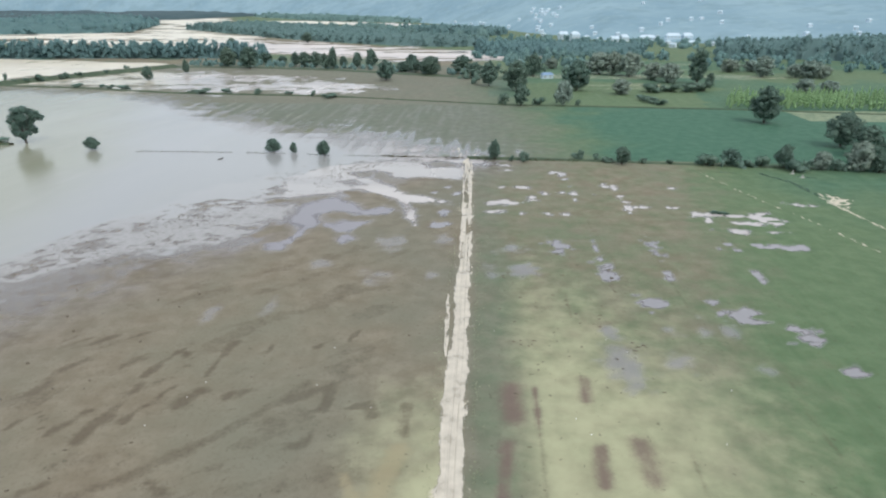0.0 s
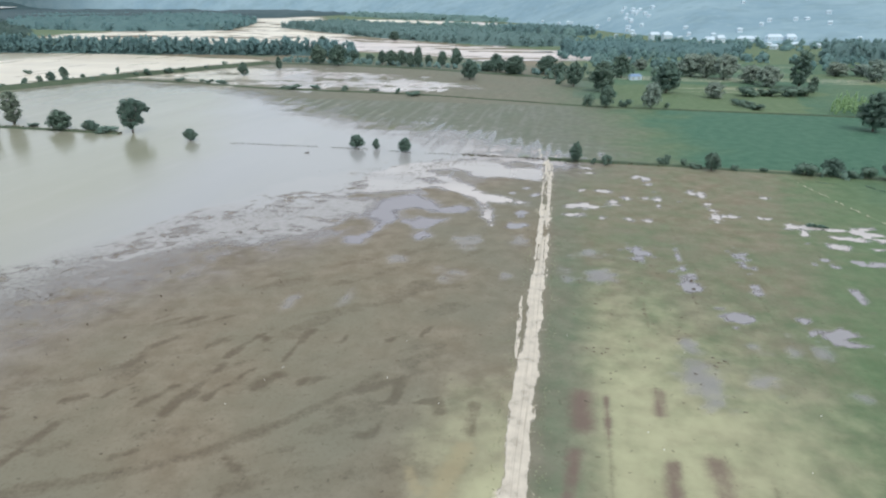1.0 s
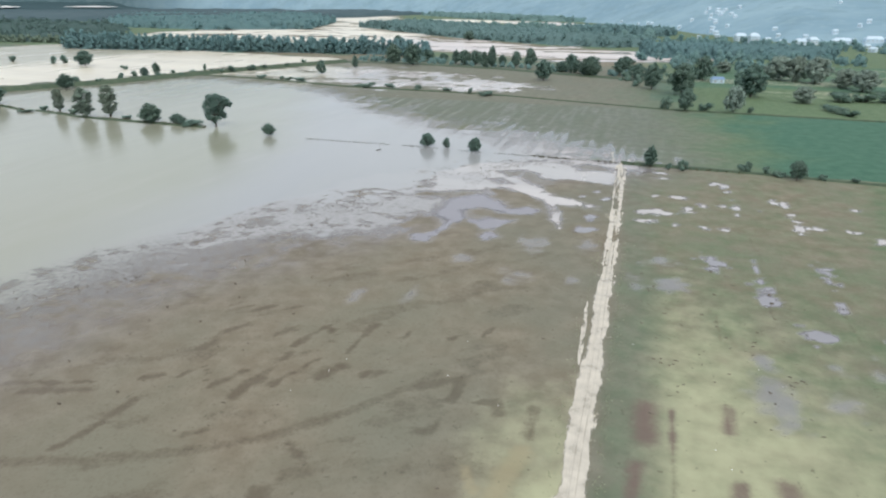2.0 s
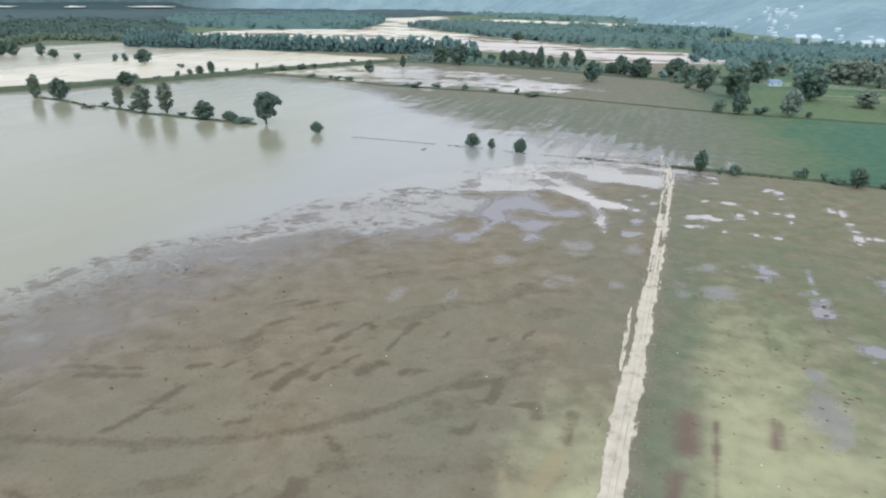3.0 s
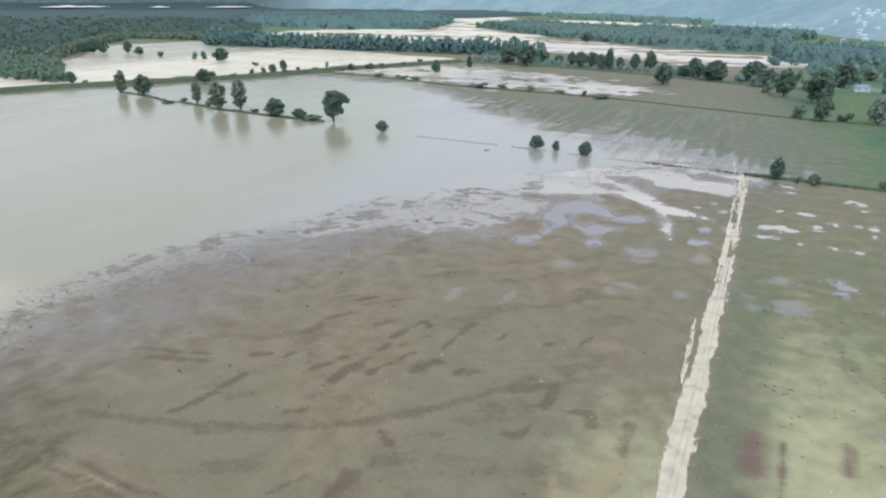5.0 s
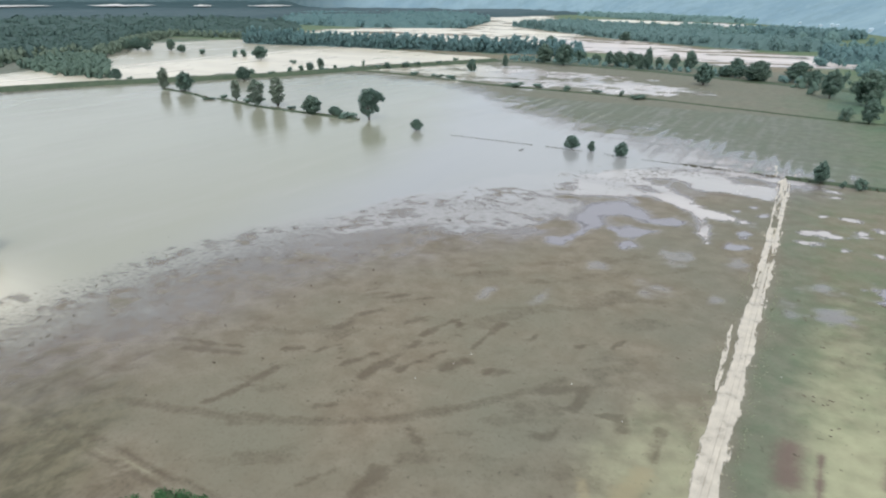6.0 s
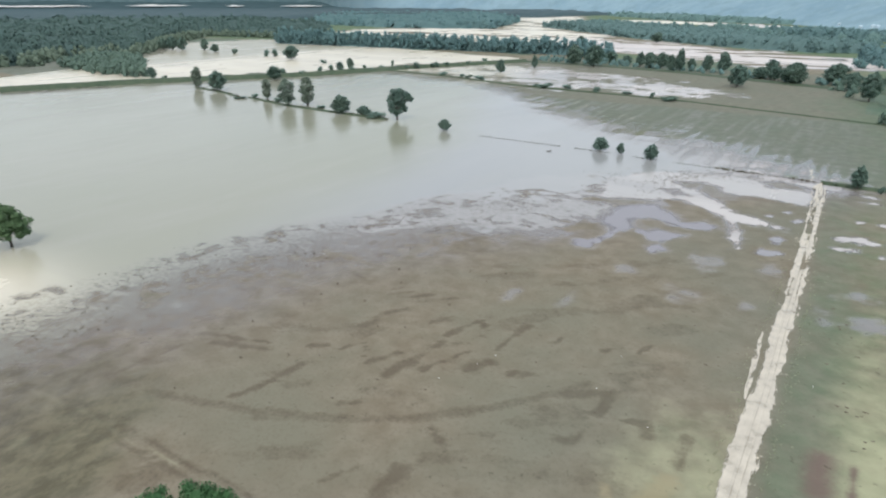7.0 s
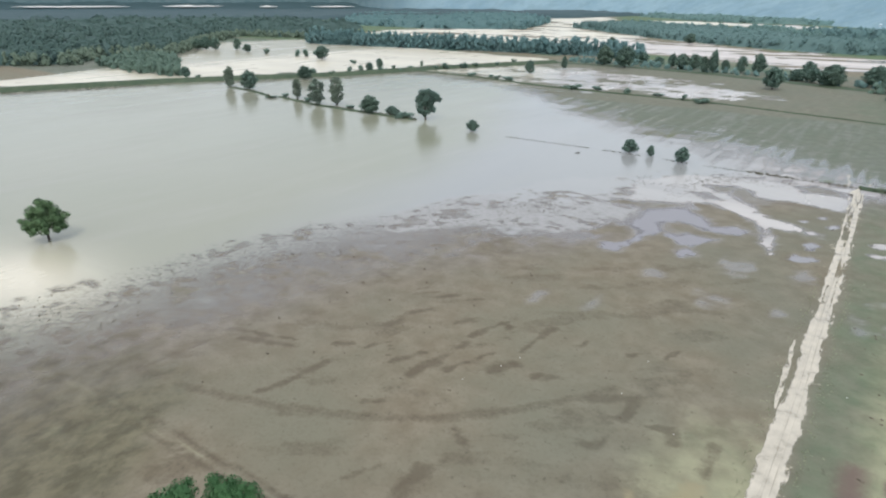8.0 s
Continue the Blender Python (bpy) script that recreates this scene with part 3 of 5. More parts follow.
        stain = np.maximum(stain, amount * (1 - smooth(d, 0.3 * w, 1.1 * w)) * smooth(fbm(x, y, 12, 57), -0.8, -0.25))
    marsh = np.zeros_like(x)
    corner = (x < -50) & (y < 60) & (x > -150)
    marsh[corner] = smooth(inside(x[corner], y[corner], MARSH) + 10 * n8[corner] + 4 * n2[corner], -5, 6)
    stain = np.maximum(stain, marsh * 0.8 * smooth(n8 + 0.9 * n2, 0.0, 0.35))
    drags = smooth(fbm(a * 0.3, b, 4.5, 51) + 0.4 * n8, 0.10, 0.36) * smooth(-x, 8, 22) * (y < 150)
    stain = np.maximum(stain, 0.55 * drags)
    shore = np.exp(-((flood + 6) / 9) ** 2) * (y < 240)
    stain = np.maximum(stain, 0.4 * shore * smooth(n8 + n2, -0.1, 0.35))
    tan, ochre = np.zeros_like(x), np.zeros_like(x)
    for ax, ay, bx, by, w in TANS:
        near = (np.abs(x - ax) < 25) & (np.abs(y - ay) < 25)
        d = along(x[near], y[near], ax, ay, bx, by) + 0.8 * n2[near]
        ochre[near] = np.maximum(ochre[near], 1 - smooth(d, 0.0, 1.1 * w))
    road = np.abs(x - road_x(y))
    # Nearness to the road, which also shapes the painted patch of sunlight.
    near_road = smooth(-road, -40, -6) * smooth(-y, -120, -66) * np.where(x < road_x(y), smooth(-road, -30, -4), 1.0)
    green = smooth(x - 0.25 * (y - 80) + 10 * n30, -2, 76) * (y < 249)
    green = np.maximum(green, 0.3 * near_road)
    # Pale grass east of the road, with sunlight painted over it.
    east = smooth(x - road_x(y), 0, 15) * smooth(-y, -195, -75) * (y < 249)
    green = np.maximum(green, (0.36 + 0.1 * smooth(-y, -210, -110)) * smooth(x - road_x(y), 0, 4) * (y < 249))
    tan = np.maximum(tan, 0.68 * east * smooth(-x, -82, -14) * smooth(n30 + 0.4 * n8, -2.0, 0.2))
    near_road = near_road * np.where(x < road_x(y), 1.0, 0.4 + 0.6 * smooth(x, 4, 16))
    # Sunlit ground beside the road, painted in as pale tan.
    tan = np.maximum(tan, 0.85 * near_road * smooth(n30, -0.5, 0.2))
    lush = (0.25 + 0.3 * smooth(y, 120, 230)) * smooth(x - 0.1 * (y - 100), 40, 115) * (y < 249)
    beyond = (y >= 249) & (y < 388)
    green = np.where(beyond, 0.45 + 0.55 * smooth(x + 25 * n30, -15, 75), green)
    lush = np.where(beyond, 0.2 + 0.8 * smooth(x + 40 * n30, 5, 100), lush)
    far = y >= 388
    green = np.where(far, smooth(x + 25 * n30, -45, 35) * 0.8 + 0.2, green)
    lush = np.where(far, 0.35 + 0.4 * np.sign(fbm(x, y, 90, 61)) * 0.5, lush)
    lush = np.where(far & (x < 0) & (y < 600), 0.0, lush)
    sand = smooth(fbm(x * 0.4, y * 1.5, 45, 75), 0.0, 0.25) * (x > -20) * (y > 470) * (y < 680)
    pale = 0.5 * sand
    tan = np.where((x > 170) & (y > 345) & (y < 382), 0.5, tan)
    distant = y > 700
    green, lush = np.where(distant, 0.8, green), np.where(distant, 0.3, lush)
    tan = np.where(distant, 0.0, tan)
    bed = (np.maximum(river, strip) > -8)
    green, lush, tan = np.where(bed, 0.1, green), np.where(bed, 0.0, lush), np.where(bed, 0.25, tan)
    pale = np.where(far, pale, 0.0) + 0.85 * np.exp(-(road / 3.6) ** 2) * smooth(n2 + 0.5 * n8, -0.1, 0.5) * (y < 252)
    paths = np.full_like(x, 99.0)
    right = (x > 70) & (x < 125) & (y > 100) & (y < 240)
    paths[right] = np.minimum(near_path(x[right], y[right], EAST_PATH) * 1.1 + 0.25, near_path(x[right], y[right], EAST_DITCH)) + 0.8 * n2[right]
    pale = np.maximum(pale, 0.68 * np.exp(-(paths / 1.0) ** 2))
    cracks = np.full_like(x, -99.0)
    cracks[right] = inside(x[right], y[right], CRACKLE) + 3 * n8[right]
    pale = np.maximum(pale, 0.8 * smooth(cracks, -0.5, 1.0) * (1 - smooth(np.abs(fbm(x * 0.6, y * 0.5, 2.6, 77, 2)), 0.03, 0.16)))
    side = np.full_like(x, 99.0)
    side[low] = near_path(x[low], y[low], SIDE_TRACK) + 0.4 * n2[low]
    tan = np.maximum(tan, 0.5 * np.exp(-(side / 0.55) ** 2) * smooth(n8, -0.6, 0.1))
    stain = np.where(side < 0.6, 0.3 * stain, stain)
    tan = np.maximum(tan, 0.5 * marsh * smooth(n8 - 0.5 * n2, 0.05, 0.35))
    furrow = fbm(x, y * 0.07, 2.2, 73, 3)
    pale = np.maximum(pale, 0.5 * smooth(furrow + 0.5 * n8, 0.08, 0.4) * np.exp(-((flood + 10) / 18) ** 2) * beyond * smooth(-x, 18, 40))
    wet = np.maximum(wet, 0.2 * beyond * smooth(-x, -30, 40) * smooth(furrow, -0.2, 0.3))
    stubble = smooth(fbm(x * 3, y * 0.25, 3, 71), 0.1, 0.3) * np.exp(-((x + 8) / 14) ** 2) * smooth(-y, -285, -262) * (y > 250)
    pale = np.maximum(pale, 0.8 * stubble)
    h += 0.02 * n2 * (h > 0.04)
    fallow = beyond * smooth(-x - 20 * n30, -55, 5) * smooth(-flood, -12, 2)
    fallow = np.maximum(fallow, 0.7 * (far & (y < 640)) * smooth(-x - 20 * n30, -40, 10))
    fallow = np.maximum(fallow, 0.42 * smooth(x, -55, -12) * (y < 249) * (x < road_x(y)) * smooth(n30 + 0.5 * n8, -0.9, 0.4) * (1 - 0.9 * np.clip(near_road, 0, 1)))
    fallow = np.maximum(fallow, 0.45 * smooth(x - road_x(y), 0, 2) * (1 - smooth(x - road_x(y), 6, 15)) * (y < 249))
    me = mesh_of("ground", np.stack([x, y, h], 1), grid_faces(len(xs), len(ys)), M_GROUND, True)
    one = np.ones_like(x)
    for name, cols in (("cover", (green, stain, wet, one)), ("growth", (tan, lush, pale, one)), ("marks", (rust, damp, marsh, one)), ("scrape", (ochre, fallow, 0 * ochre, one))):
        me.attributes.new(name, "FLOAT_COLOR", "POINT").data.foreach_set("color", np.clip(np.stack(cols, 1), 0, 1).astype(np.float32).ravel())
    depth = np.clip(-h / 0.14, 0, 1)
    # River and basin: the silt colour also makes up for missing sky reflection.
    silt = np.maximum(silt, np.maximum(smooth(np.maximum(river, reach), -40, 0), (0.85 - 0.45 * smooth(-x, 560, 640)) * smooth(basin, -30, 0)))
    # Sunlit patch on the water near the lone tree, painted as silt.
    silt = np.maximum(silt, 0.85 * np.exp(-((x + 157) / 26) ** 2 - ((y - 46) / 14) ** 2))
    silt = np.maximum(silt, 0.5 * smooth(strip, -30, 0))
    # Sky shine on the eastern shallows, painted as silt.
    silt = np.maximum(silt, 0.4 * smooth(x, -70, -15) * np.exp(-(flood / 30) ** 2))
    silt = np.where(still > -0.5, 0.05, silt)
    clear = np.maximum(clear, smooth(still, -3, 0.5))
    faces = grid_faces(len(xs), len(ys))
    faces = faces[(h[faces] < 0.0).any(1)]
    used, index = np.unique(faces, return_inverse=True)
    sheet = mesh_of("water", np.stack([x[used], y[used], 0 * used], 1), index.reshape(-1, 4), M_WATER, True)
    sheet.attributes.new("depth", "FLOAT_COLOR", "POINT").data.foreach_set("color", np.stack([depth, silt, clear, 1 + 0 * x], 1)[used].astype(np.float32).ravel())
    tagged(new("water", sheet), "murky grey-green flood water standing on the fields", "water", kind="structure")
    tagged(new("ground", me), "flat silty farmland, brown mud turning to green grass", "ground", kind="structure")


build_ground()

def strip_mesh(name, ys, middle, left, right, columns, height, material):
    """A ribbon along y with ragged edges."""
    f = np.linspace(0, 1, columns)
    y = np.repeat(ys[:, None], columns, 1)
    u = left[:, None] * (1 - f) + right[:, None] * f
    x = middle[:, None] + u
    return mesh_of(name, np.stack([x.ravel(), y.ravel(), height(u, y).ravel()], 1), grid_faces(columns, len(ys)), material, True)


def build_road():
    ys = np.arange(-60, 250.5, 0.3)
    swell = 0.55 * fbm(0 * ys, ys, 16, 81) + 0.45 * smooth(ys, 165, 245) + 0.3 * np.exp(-((ys - 92) / 9) ** 2)
    edge = lambda k: 2.1 + swell + 0.6 * fbm(0 * ys + k, ys, 17, 83, 3) + 0.45 * fbm(0 * ys + k, ys, 3.1, 84, 4)

    def height(u, y):
        rut = 0.06 * np.exp(-((np.abs(u + 0.12 * np.sin(y * 0.11)) - 0.62) / 0.12) ** 2)
        return 0.37 - 0.05 * smooth(np.abs(u), 1.3, 2.6) - rut + 0.02 * fbm(u, y, 0.8, 87)

    end = 0.25 + 0.75 * smooth(-ys, -250, -238)
    left, right = -edge(40) * end, 0.9 * edge(90) * end
    me = strip_mesh("road", ys, road_x(ys), left, right, 49, height, M_ROAD)
    f = np.linspace(0, 1, 49)
    u, y = left[:, None] * (1 - f) + right[:, None] * f, np.repeat(ys[:, None], 49, 1)
    rut = 0.9 * np.exp(-((np.abs(u - 0.2 + 0.12 * np.sin(y * 0.11)) - 0.42) / 0.1) ** 2)
    bare = 0.75 * smooth(fbm(u * 2.0, y * 0.07, 1.0, 88, 3) + 0.06, 0.08, 0.34) * smooth(y, 105, 190)
    rim = np.minimum(1.0, np.minimum(f, 1 - f) / 0.34) + 0.25 * smooth(-y, -150, -60) * smooth(np.minimum(f, 1 - f), 0.05, 0.3) + 0 * u
    me.attributes.new("wear", "FLOAT_COLOR", "POINT").data.foreach_set("color", np.stack([rut, bare, rim, 1 + 0 * u], -1).astype(np.float32).ravel())
    tagged(new("road", me), "straight pale rutted dirt track across the muddy field", "dirt road", kind="structure")
    ys = np.arange(96, 122, 0.25)
    wide = 0.45 * np.sin(np.pi * (ys - 96) / 26) ** 0.4
    bend = road_x(ys) - 2.3 - 0.035 * (ys - 96)
    me = strip_mesh("road_spur", ys, bend, -wide + 0.35 * fbm(0 * ys, ys, 2, 93), wide + 0.35 * fbm(0 * ys + 9, ys, 2, 93), 5, lambda u, y: 0.36 + 0 * u, M_ROAD)
    me.attributes.new("wear", "FLOAT_COLOR", "POINT").data.foreach_set("color", np.tile(np.float32([0.2, 0, 0.55, 1]), len(me.vertices)))
    tagged(new("road_spur", me), "narrow pale wheel track beside the dirt road", "dirt road", kind="structure")


build_road()


def ridge(name, path, wide, high, material, label, category, wobble=0.25):
    """A long low bank swept along a line."""
    pts = [Vector((*p, 0)) for p in path]
    verts, k = [], 7
    stations = []
    for a, b in zip(pts, pts[1:]):
        count = max(2, int((b - a).length / 4))
        stations += [a.lerp(b, i / count) for i in range(count)]
    stations.append(pts[-1])
    for i, p in enumerate(stations):
        way = (stations[min(i + 2, len(stations) - 1)] - stations[max(i - 2, 0)]).normalized()
        side = Vector((way.y, -way.x, 0))
        for j in range(k):
            s = j / (k - 1) * 2 - 1
            rise = high * (1 - smooth(abs(s), 0.25, 1.0)) - 0.3 * abs(s) + wobble * float(fbm(p.x + s * 5, p.y, 6, 95))
            q = p + side * (s * wide / 2 * (1 + 0.25 * float(fbm(p.x, p.y, 9, 97))))
            verts.append((q.x, q.y, rise))
    me = mesh_of(name, np.array(verts), grid_faces(k, len(stations)), material, True)
    return tagged(new(name, me), label, category, kind="structure")


LEVEE = [(-560, 60), (-521, 171), (-508, 204), (-476, 274), (-428, 348), (-402, 389), (-365, 489), (-332, 555), (-307, 604)]
ridge("levee", LEVEE, 17, 3.0, M_BANK, "long grassy levee dividing two flooded basins", "embankment")
ridge("levee", [(-307, 606), (-227, 605), (-139, 587), (-56, 552), (20, 525)], 22, 1.2, M_BANK, "low grassy bank in front of a line of trees", "embankment")
ridge("field_bank", [(-380, 458), (-300, 448), (-223, 428), (-100, 417), (12, 389), (146, 381), (240, 367)], 4, 0.9, M_BANK, "low weedy field boundary", "embankment")
ridge("field_bank", [(-8, 250), (30, 249), (60, 246), (100, 243), (150, 239), (260, 228)], 6, 0.8, M_BANK, "weedy ditch bank along the green field", "embankment")
ridge("field_bank", [(-412, 284), (-386, 282), (-350, 272)], 5, 0.7, M_BANK, "narrow overgrown bank standing out of the flood", "embankment")
ridge("field_bank", [(-340, 273), (-294, 264), (-248, 262), (-214, 261)], 5, 0.7, M_BANK, "narrow overgrown bank standing out of the flood", "embankment")


# ---- the far hills ----
def build_hills():
    az = np.radians(np.linspace(-75, 115, 240))
    rr = np.linspace(0, 1, 50)
    a, r = np.meshgrid(az, rr)
    foot = np.interp(np.degrees(a), [-75, -32, -18, -10, -3, 0, 4, 12, 20, 30, 45, 72, 115], [880, 1000, 1050, 1080, 1330, 1560, 1800, 2300, 2900, 3500, 4600, 4660, 4660])
    top = 420 + 240 * fbm(np.degrees(a), 0 * a, 22, 101)
    d = foot + r * (4700 - foot)
    x, y = -np.sin(a) * d, np.cos(a) * d
    z = -2 + top * r ** 0.9 + (40 * fbm(x, y, 500, 103) + 14 * fbm(x, y, 120, 105)) * smooth(r, 0, 0.25)
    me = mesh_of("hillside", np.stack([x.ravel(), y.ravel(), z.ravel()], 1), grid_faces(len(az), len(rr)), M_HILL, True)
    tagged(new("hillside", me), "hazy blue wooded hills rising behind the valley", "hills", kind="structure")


build_hills()


# ---- trees ----
def leaf_cloud(rng, lobes, count, size, flat=0.85, loose=0.35, shell=0.6):
    """Bent leaf clumps on the shells of the lobes, rows of (x, y, z, radius): corners, faces, and soft outward normals."""
    lobes = np.asarray(lobes, float)
    weight = lobes[:, 3] ** 2
    pick = rng.choice(len(lobes), count, p=weight / weight.sum())
    out = rng.normal(size=(count, 3))
    out /= np.linalg.norm(out, axis=1, keepdims=True)
    c = lobes[pick, :3] + out * lobes[pick, 3:] * (shell + (1.12 - shell) * rng.random((count, 1)) ** 0.75) * (1, 1, flat)
    nrm = out + loose * rng.normal(size=(count, 3)) + (0, 0, 0.15)
    nrm /= np.linalg.norm(nrm, axis=1, keepdims=True)
    t = np.cross(nrm, rng.normal(size=(count, 3)))
    t /= np.linalg.norm(t, axis=1, keepdims=True)
    s = np.cross(nrm, t)
    w = size * (0.6 + 0.8 * rng.random((count, 1)))
    dip = nrm * w * 0.25
    v = np.stack([c - t * w * 0.5 - dip, c - s * w * 0.4, c + t * w * 0.5 - dip, c + s * w * 0.4], 1).reshape(-1, 3)
    soft = out + 0.35 * nrm + (0, 0, 0.25)
    soft /= np.linalg.norm(soft, axis=1, keepdims=True)
    return v, np.arange(4 * count).reshape(-1, 4), np.repeat(soft, 4, 0)


def ball_shape(level):
    bm = bmesh.new()
    bmesh.ops.create_icosphere(bm, subdivisions=level, radius=1)
    v, f = np.array([p.co for p in bm.verts]), np.array([[p.index for p in q.verts] for q in bm.faces])
    bm.free()
    return v, f


BALL = ball_shape(1)


def clump(rng, lobes, shrink=0.85, flat=0.85):
    """Dense lumpy foliage inside the loose leaves: uneven lobes, as triangles."""
    v0, f0 = BALL
    vs, fs, ns = [], [], []
    for k, (x, y, z, r) in enumerate(lobes):
        bump = 1 + 0.55 * (rng.random((len(v0), 1)) - 0.5)
        v = v0 * bump * r * shrink * (1, 1, flat) + (x, y, z)
        vs.append(v), fs.append(f0 + k * len(v0)), ns.append(v0 + (0, 0, 0.2))
    return np.concatenate(vs), np.concatenate(fs), np.concatenate(ns)


def foliage(rng, lobes, count, size, flat=0.85, loose=0.35, shrink=0.85, shell=0.6):
    """Lumps and loose leaves together, all triangles."""
    v, f, n = leaf_cloud(rng, lobes, count, size, flat, loose, shell)
    f = np.concatenate([f[:, [0, 1, 2]], f[:, [0, 2, 3]]])
    v2, f2, n2 = clump(rng, lobes, shrink, flat)
    n = np.concatenate([n, n2])
    return np.concatenate([v, v2]), np.concatenate([f, f2 + len(v)]), n / np.linalg.norm(n, axis=1, keepdims=True)


def leaf_mesh(name, v, f, soft, material):
    me = mesh_of(name, v, f, material, True)
    me.normals_split_custom_set_from_vertices(soft.astype(np.float32))
    return me


def limb(bm, a, b, ra, rb, sides=7):
    a, b = Vector(a), Vector(b)
    turn = (b - a).to_track_quat("Z", "Y")
    rings = []
    for p, r in ((a, ra), (a.lerp(b, 0.5) + turn @ Vector((0.1 * ra, 0.15 * ra, 0)), 0.5 * (ra + rb)), (b, rb)):
        rings.append([bm.verts.new(p + turn @ Vector((r * math.cos(6.2832 * k / sides), r * math.sin(6.2832 * k / sides), 0))) for k in range(sides)])
    for lo, hi in zip(rings, rings[1:]):
        for k in range(sides):
            bm.faces.new((lo[k], lo[(k + 1) % sides], hi[(k + 1) % sides], hi[k]))
    bm.faces.new(rings[-1])


def tree_model(name, seed, high, wide, clear, lobes, leaves, size, material, lobe=0.3, taper=0.25, given=None):
    """A tree with its foot at the origin: trunk, limbs, and a crown of leaf clumps in lobes."""
    rng = np.random.default_rng(seed)
    top = new(name)
    mid, tall = (high + clear) / 2, (high - clear) / 2
    spots = []
    for k in range(lobes):
        u = (k + 0.5) / lobes * 2 - 1
        ring = math.sqrt(max(0.0, 1 - u * u)) * (1 - taper * u)
        ang, out = 2.4 * k + rng.uniform(-0.5, 0.5), rng.uniform(0.45, 0.85)
        r = lobe * wide * rng.uniform(0.65, 1.15)
        spots.append((math.cos(ang) * ring * out * (wide / 2 - 0.5 * r), math.sin(ang) * ring * out * (wide / 2 - 0.5 * r), mid + u * (tall - 0.7 * r), r))
    spots.append((0, 0, mid, lobe * wide))
    if given:
        spots = [(x, y + rng.uniform(-1, 1), z, r) for x, y, z, r in given]
    twigs = []
    for x, y, z, r in spots:
        for k in range(3):
            d = rng.normal(size=3)
            d = d / np.linalg.norm(d) * r * rng.uniform(0.7, 1.0)
            twigs.append((x + d[0], y + d[1], z + 0.8 * d[2], r * rng.uniform(0.35, 0.55)))
    spots = [(x, y, z, 0.9 * r) for x, y, z, r in spots] + twigs
    bm = bmesh.new()
    girth = 0.028 * high
    fork = Vector((rng.uniform(-0.2, 0.2), rng.uniform(-0.2, 0.2), clear + 0.25 * (mid - clear)))
    limb(bm, (0, 0, -0.6), fork, 1.25 * girth, 0.8 * girth)
    limb(bm, fork, (fork.x * 1.5, fork.y * 1.5, mid + 0.5 * tall), 0.75 * girth, 0.25 * girth)
    for s in spots[: min(6, lobes)]:
        limb(bm, fork, s[:3], 0.5 * girth, 0.12 * girth, 5)
    part("trunk", bm, M_BARK, top)
    v, f, soft = foliage(rng, spots, leaves, size, shrink=0.6, loose=0.7)
    soft = soft + (0, 0, 0.4)
    part("crown", leaf_mesh("crown", v, f, soft / np.linalg.norm(soft, axis=1, keepdims=True), material), None, top)
    return top


def bush_model(name, seed, high, wide, leaves, size, material):
    rng = np.random.default_rng(seed)
    top = new(name)
    spots = []
    for k in range(7):
        r = 0.24 * wide * rng.uniform(0.7, 1.2)
        ang = 2.4 * k
        spots.append((math.cos(ang) * wide * 0.27 * rng.uniform(0.6, 1.1), math.sin(ang) * wide * 0.27 * rng.uniform(0.6, 1.1), max(0.6 * r, rng.uniform(0.25, 0.8) * high - 0.4 * r), r))
    bm = bmesh.new()
    for s in spots[:5]:
        limb(bm, (0.2 * s[0], 0.2 * s[1], -0.4), s[:3], 0.02 * high + 0.03, 0.015, 5)
    part("stems", bm, M_BARK, top)
    v, f, soft = foliage(rng, spots, leaves, size, shrink=0.65, loose=0.5)
    v[:, 2] = np.maximum(v[:, 2], 0.05)
    part("crown", leaf_mesh("crown", v, f, soft, material), None, top)
    return top


ROUND = [tree_model("tree", 11 + k, 10, 10, 0.7, 22, 4200, 0.44, M_LEAF, 0.19, 0.35) for k in range(4)]
TALL = [tree_model("tree", 21 + k, 16, 9, 0.8, 22, 4200, 0.46, M_LEAF, 0.22, 0.1) for k in range(2)]
WILLOW = [tree_model("willow", 31 + k, 12, 11, 0.4, 22, 4200, 0.44, M_WILLOW, 0.21) for k in range(2)]
ASH = [tree_model("tree", 61 + k, 16, 9, 0.9, 24, 4200, 0.46, M_ASH, 0.2, 0.15) for k in range(2)]
BUSH = [bush_model("bush", 41 + k, 3, 4, 500, 0.3, M_LEAF) for k in range(2)]
SPIN = random.Random(5)


def plant(rows, models, size, z, label, category, group):
    for k, (x, y, high, wide) in enumerate(rows):
        high, wide = 1.08 * high, 1.22 * wide * SPIN.uniform(0.95, 1.05)
        m = pose(x, y, z, 0, 0, SPIN.uniform(0, 360)) @ Matrix.Diagonal((wide / size[1], wide / size[1], high / size[0], 1))
        tagged(copy_thing(models[k % len(models)], m), label, category, group)


plant([(-410, 284, 14.3, 7.6), (-326, 276, 12.0, 6.4), (-294, 264, 15.3, 9.4), (-284, 271, 16.3, 9.8)], ASH, (16, 9), 0,
      "tall grey-green tree on a narrow flooded bank", "tree", "trees in the flood")
plant([(-386, 283, 13.0, 11.5), (-171, 253, 5.6, 5.6), (-91, 254, 5.8, 6.2), (-82, 254, 4.3, 3.3), (-68, 250, 6.2, 6.1)], ROUND, (10, 10), -0.2,
      "round leafy tree standing in flood water", "tree", "trees in the flood")
plant([(-248, 262, 10.0, 12.0), (-233, 264, 5.4, 7.2)], ROUND, (10, 10), -0.4, "dense dark-green bush on the flooded bank", "bush", "bushes in the flood")
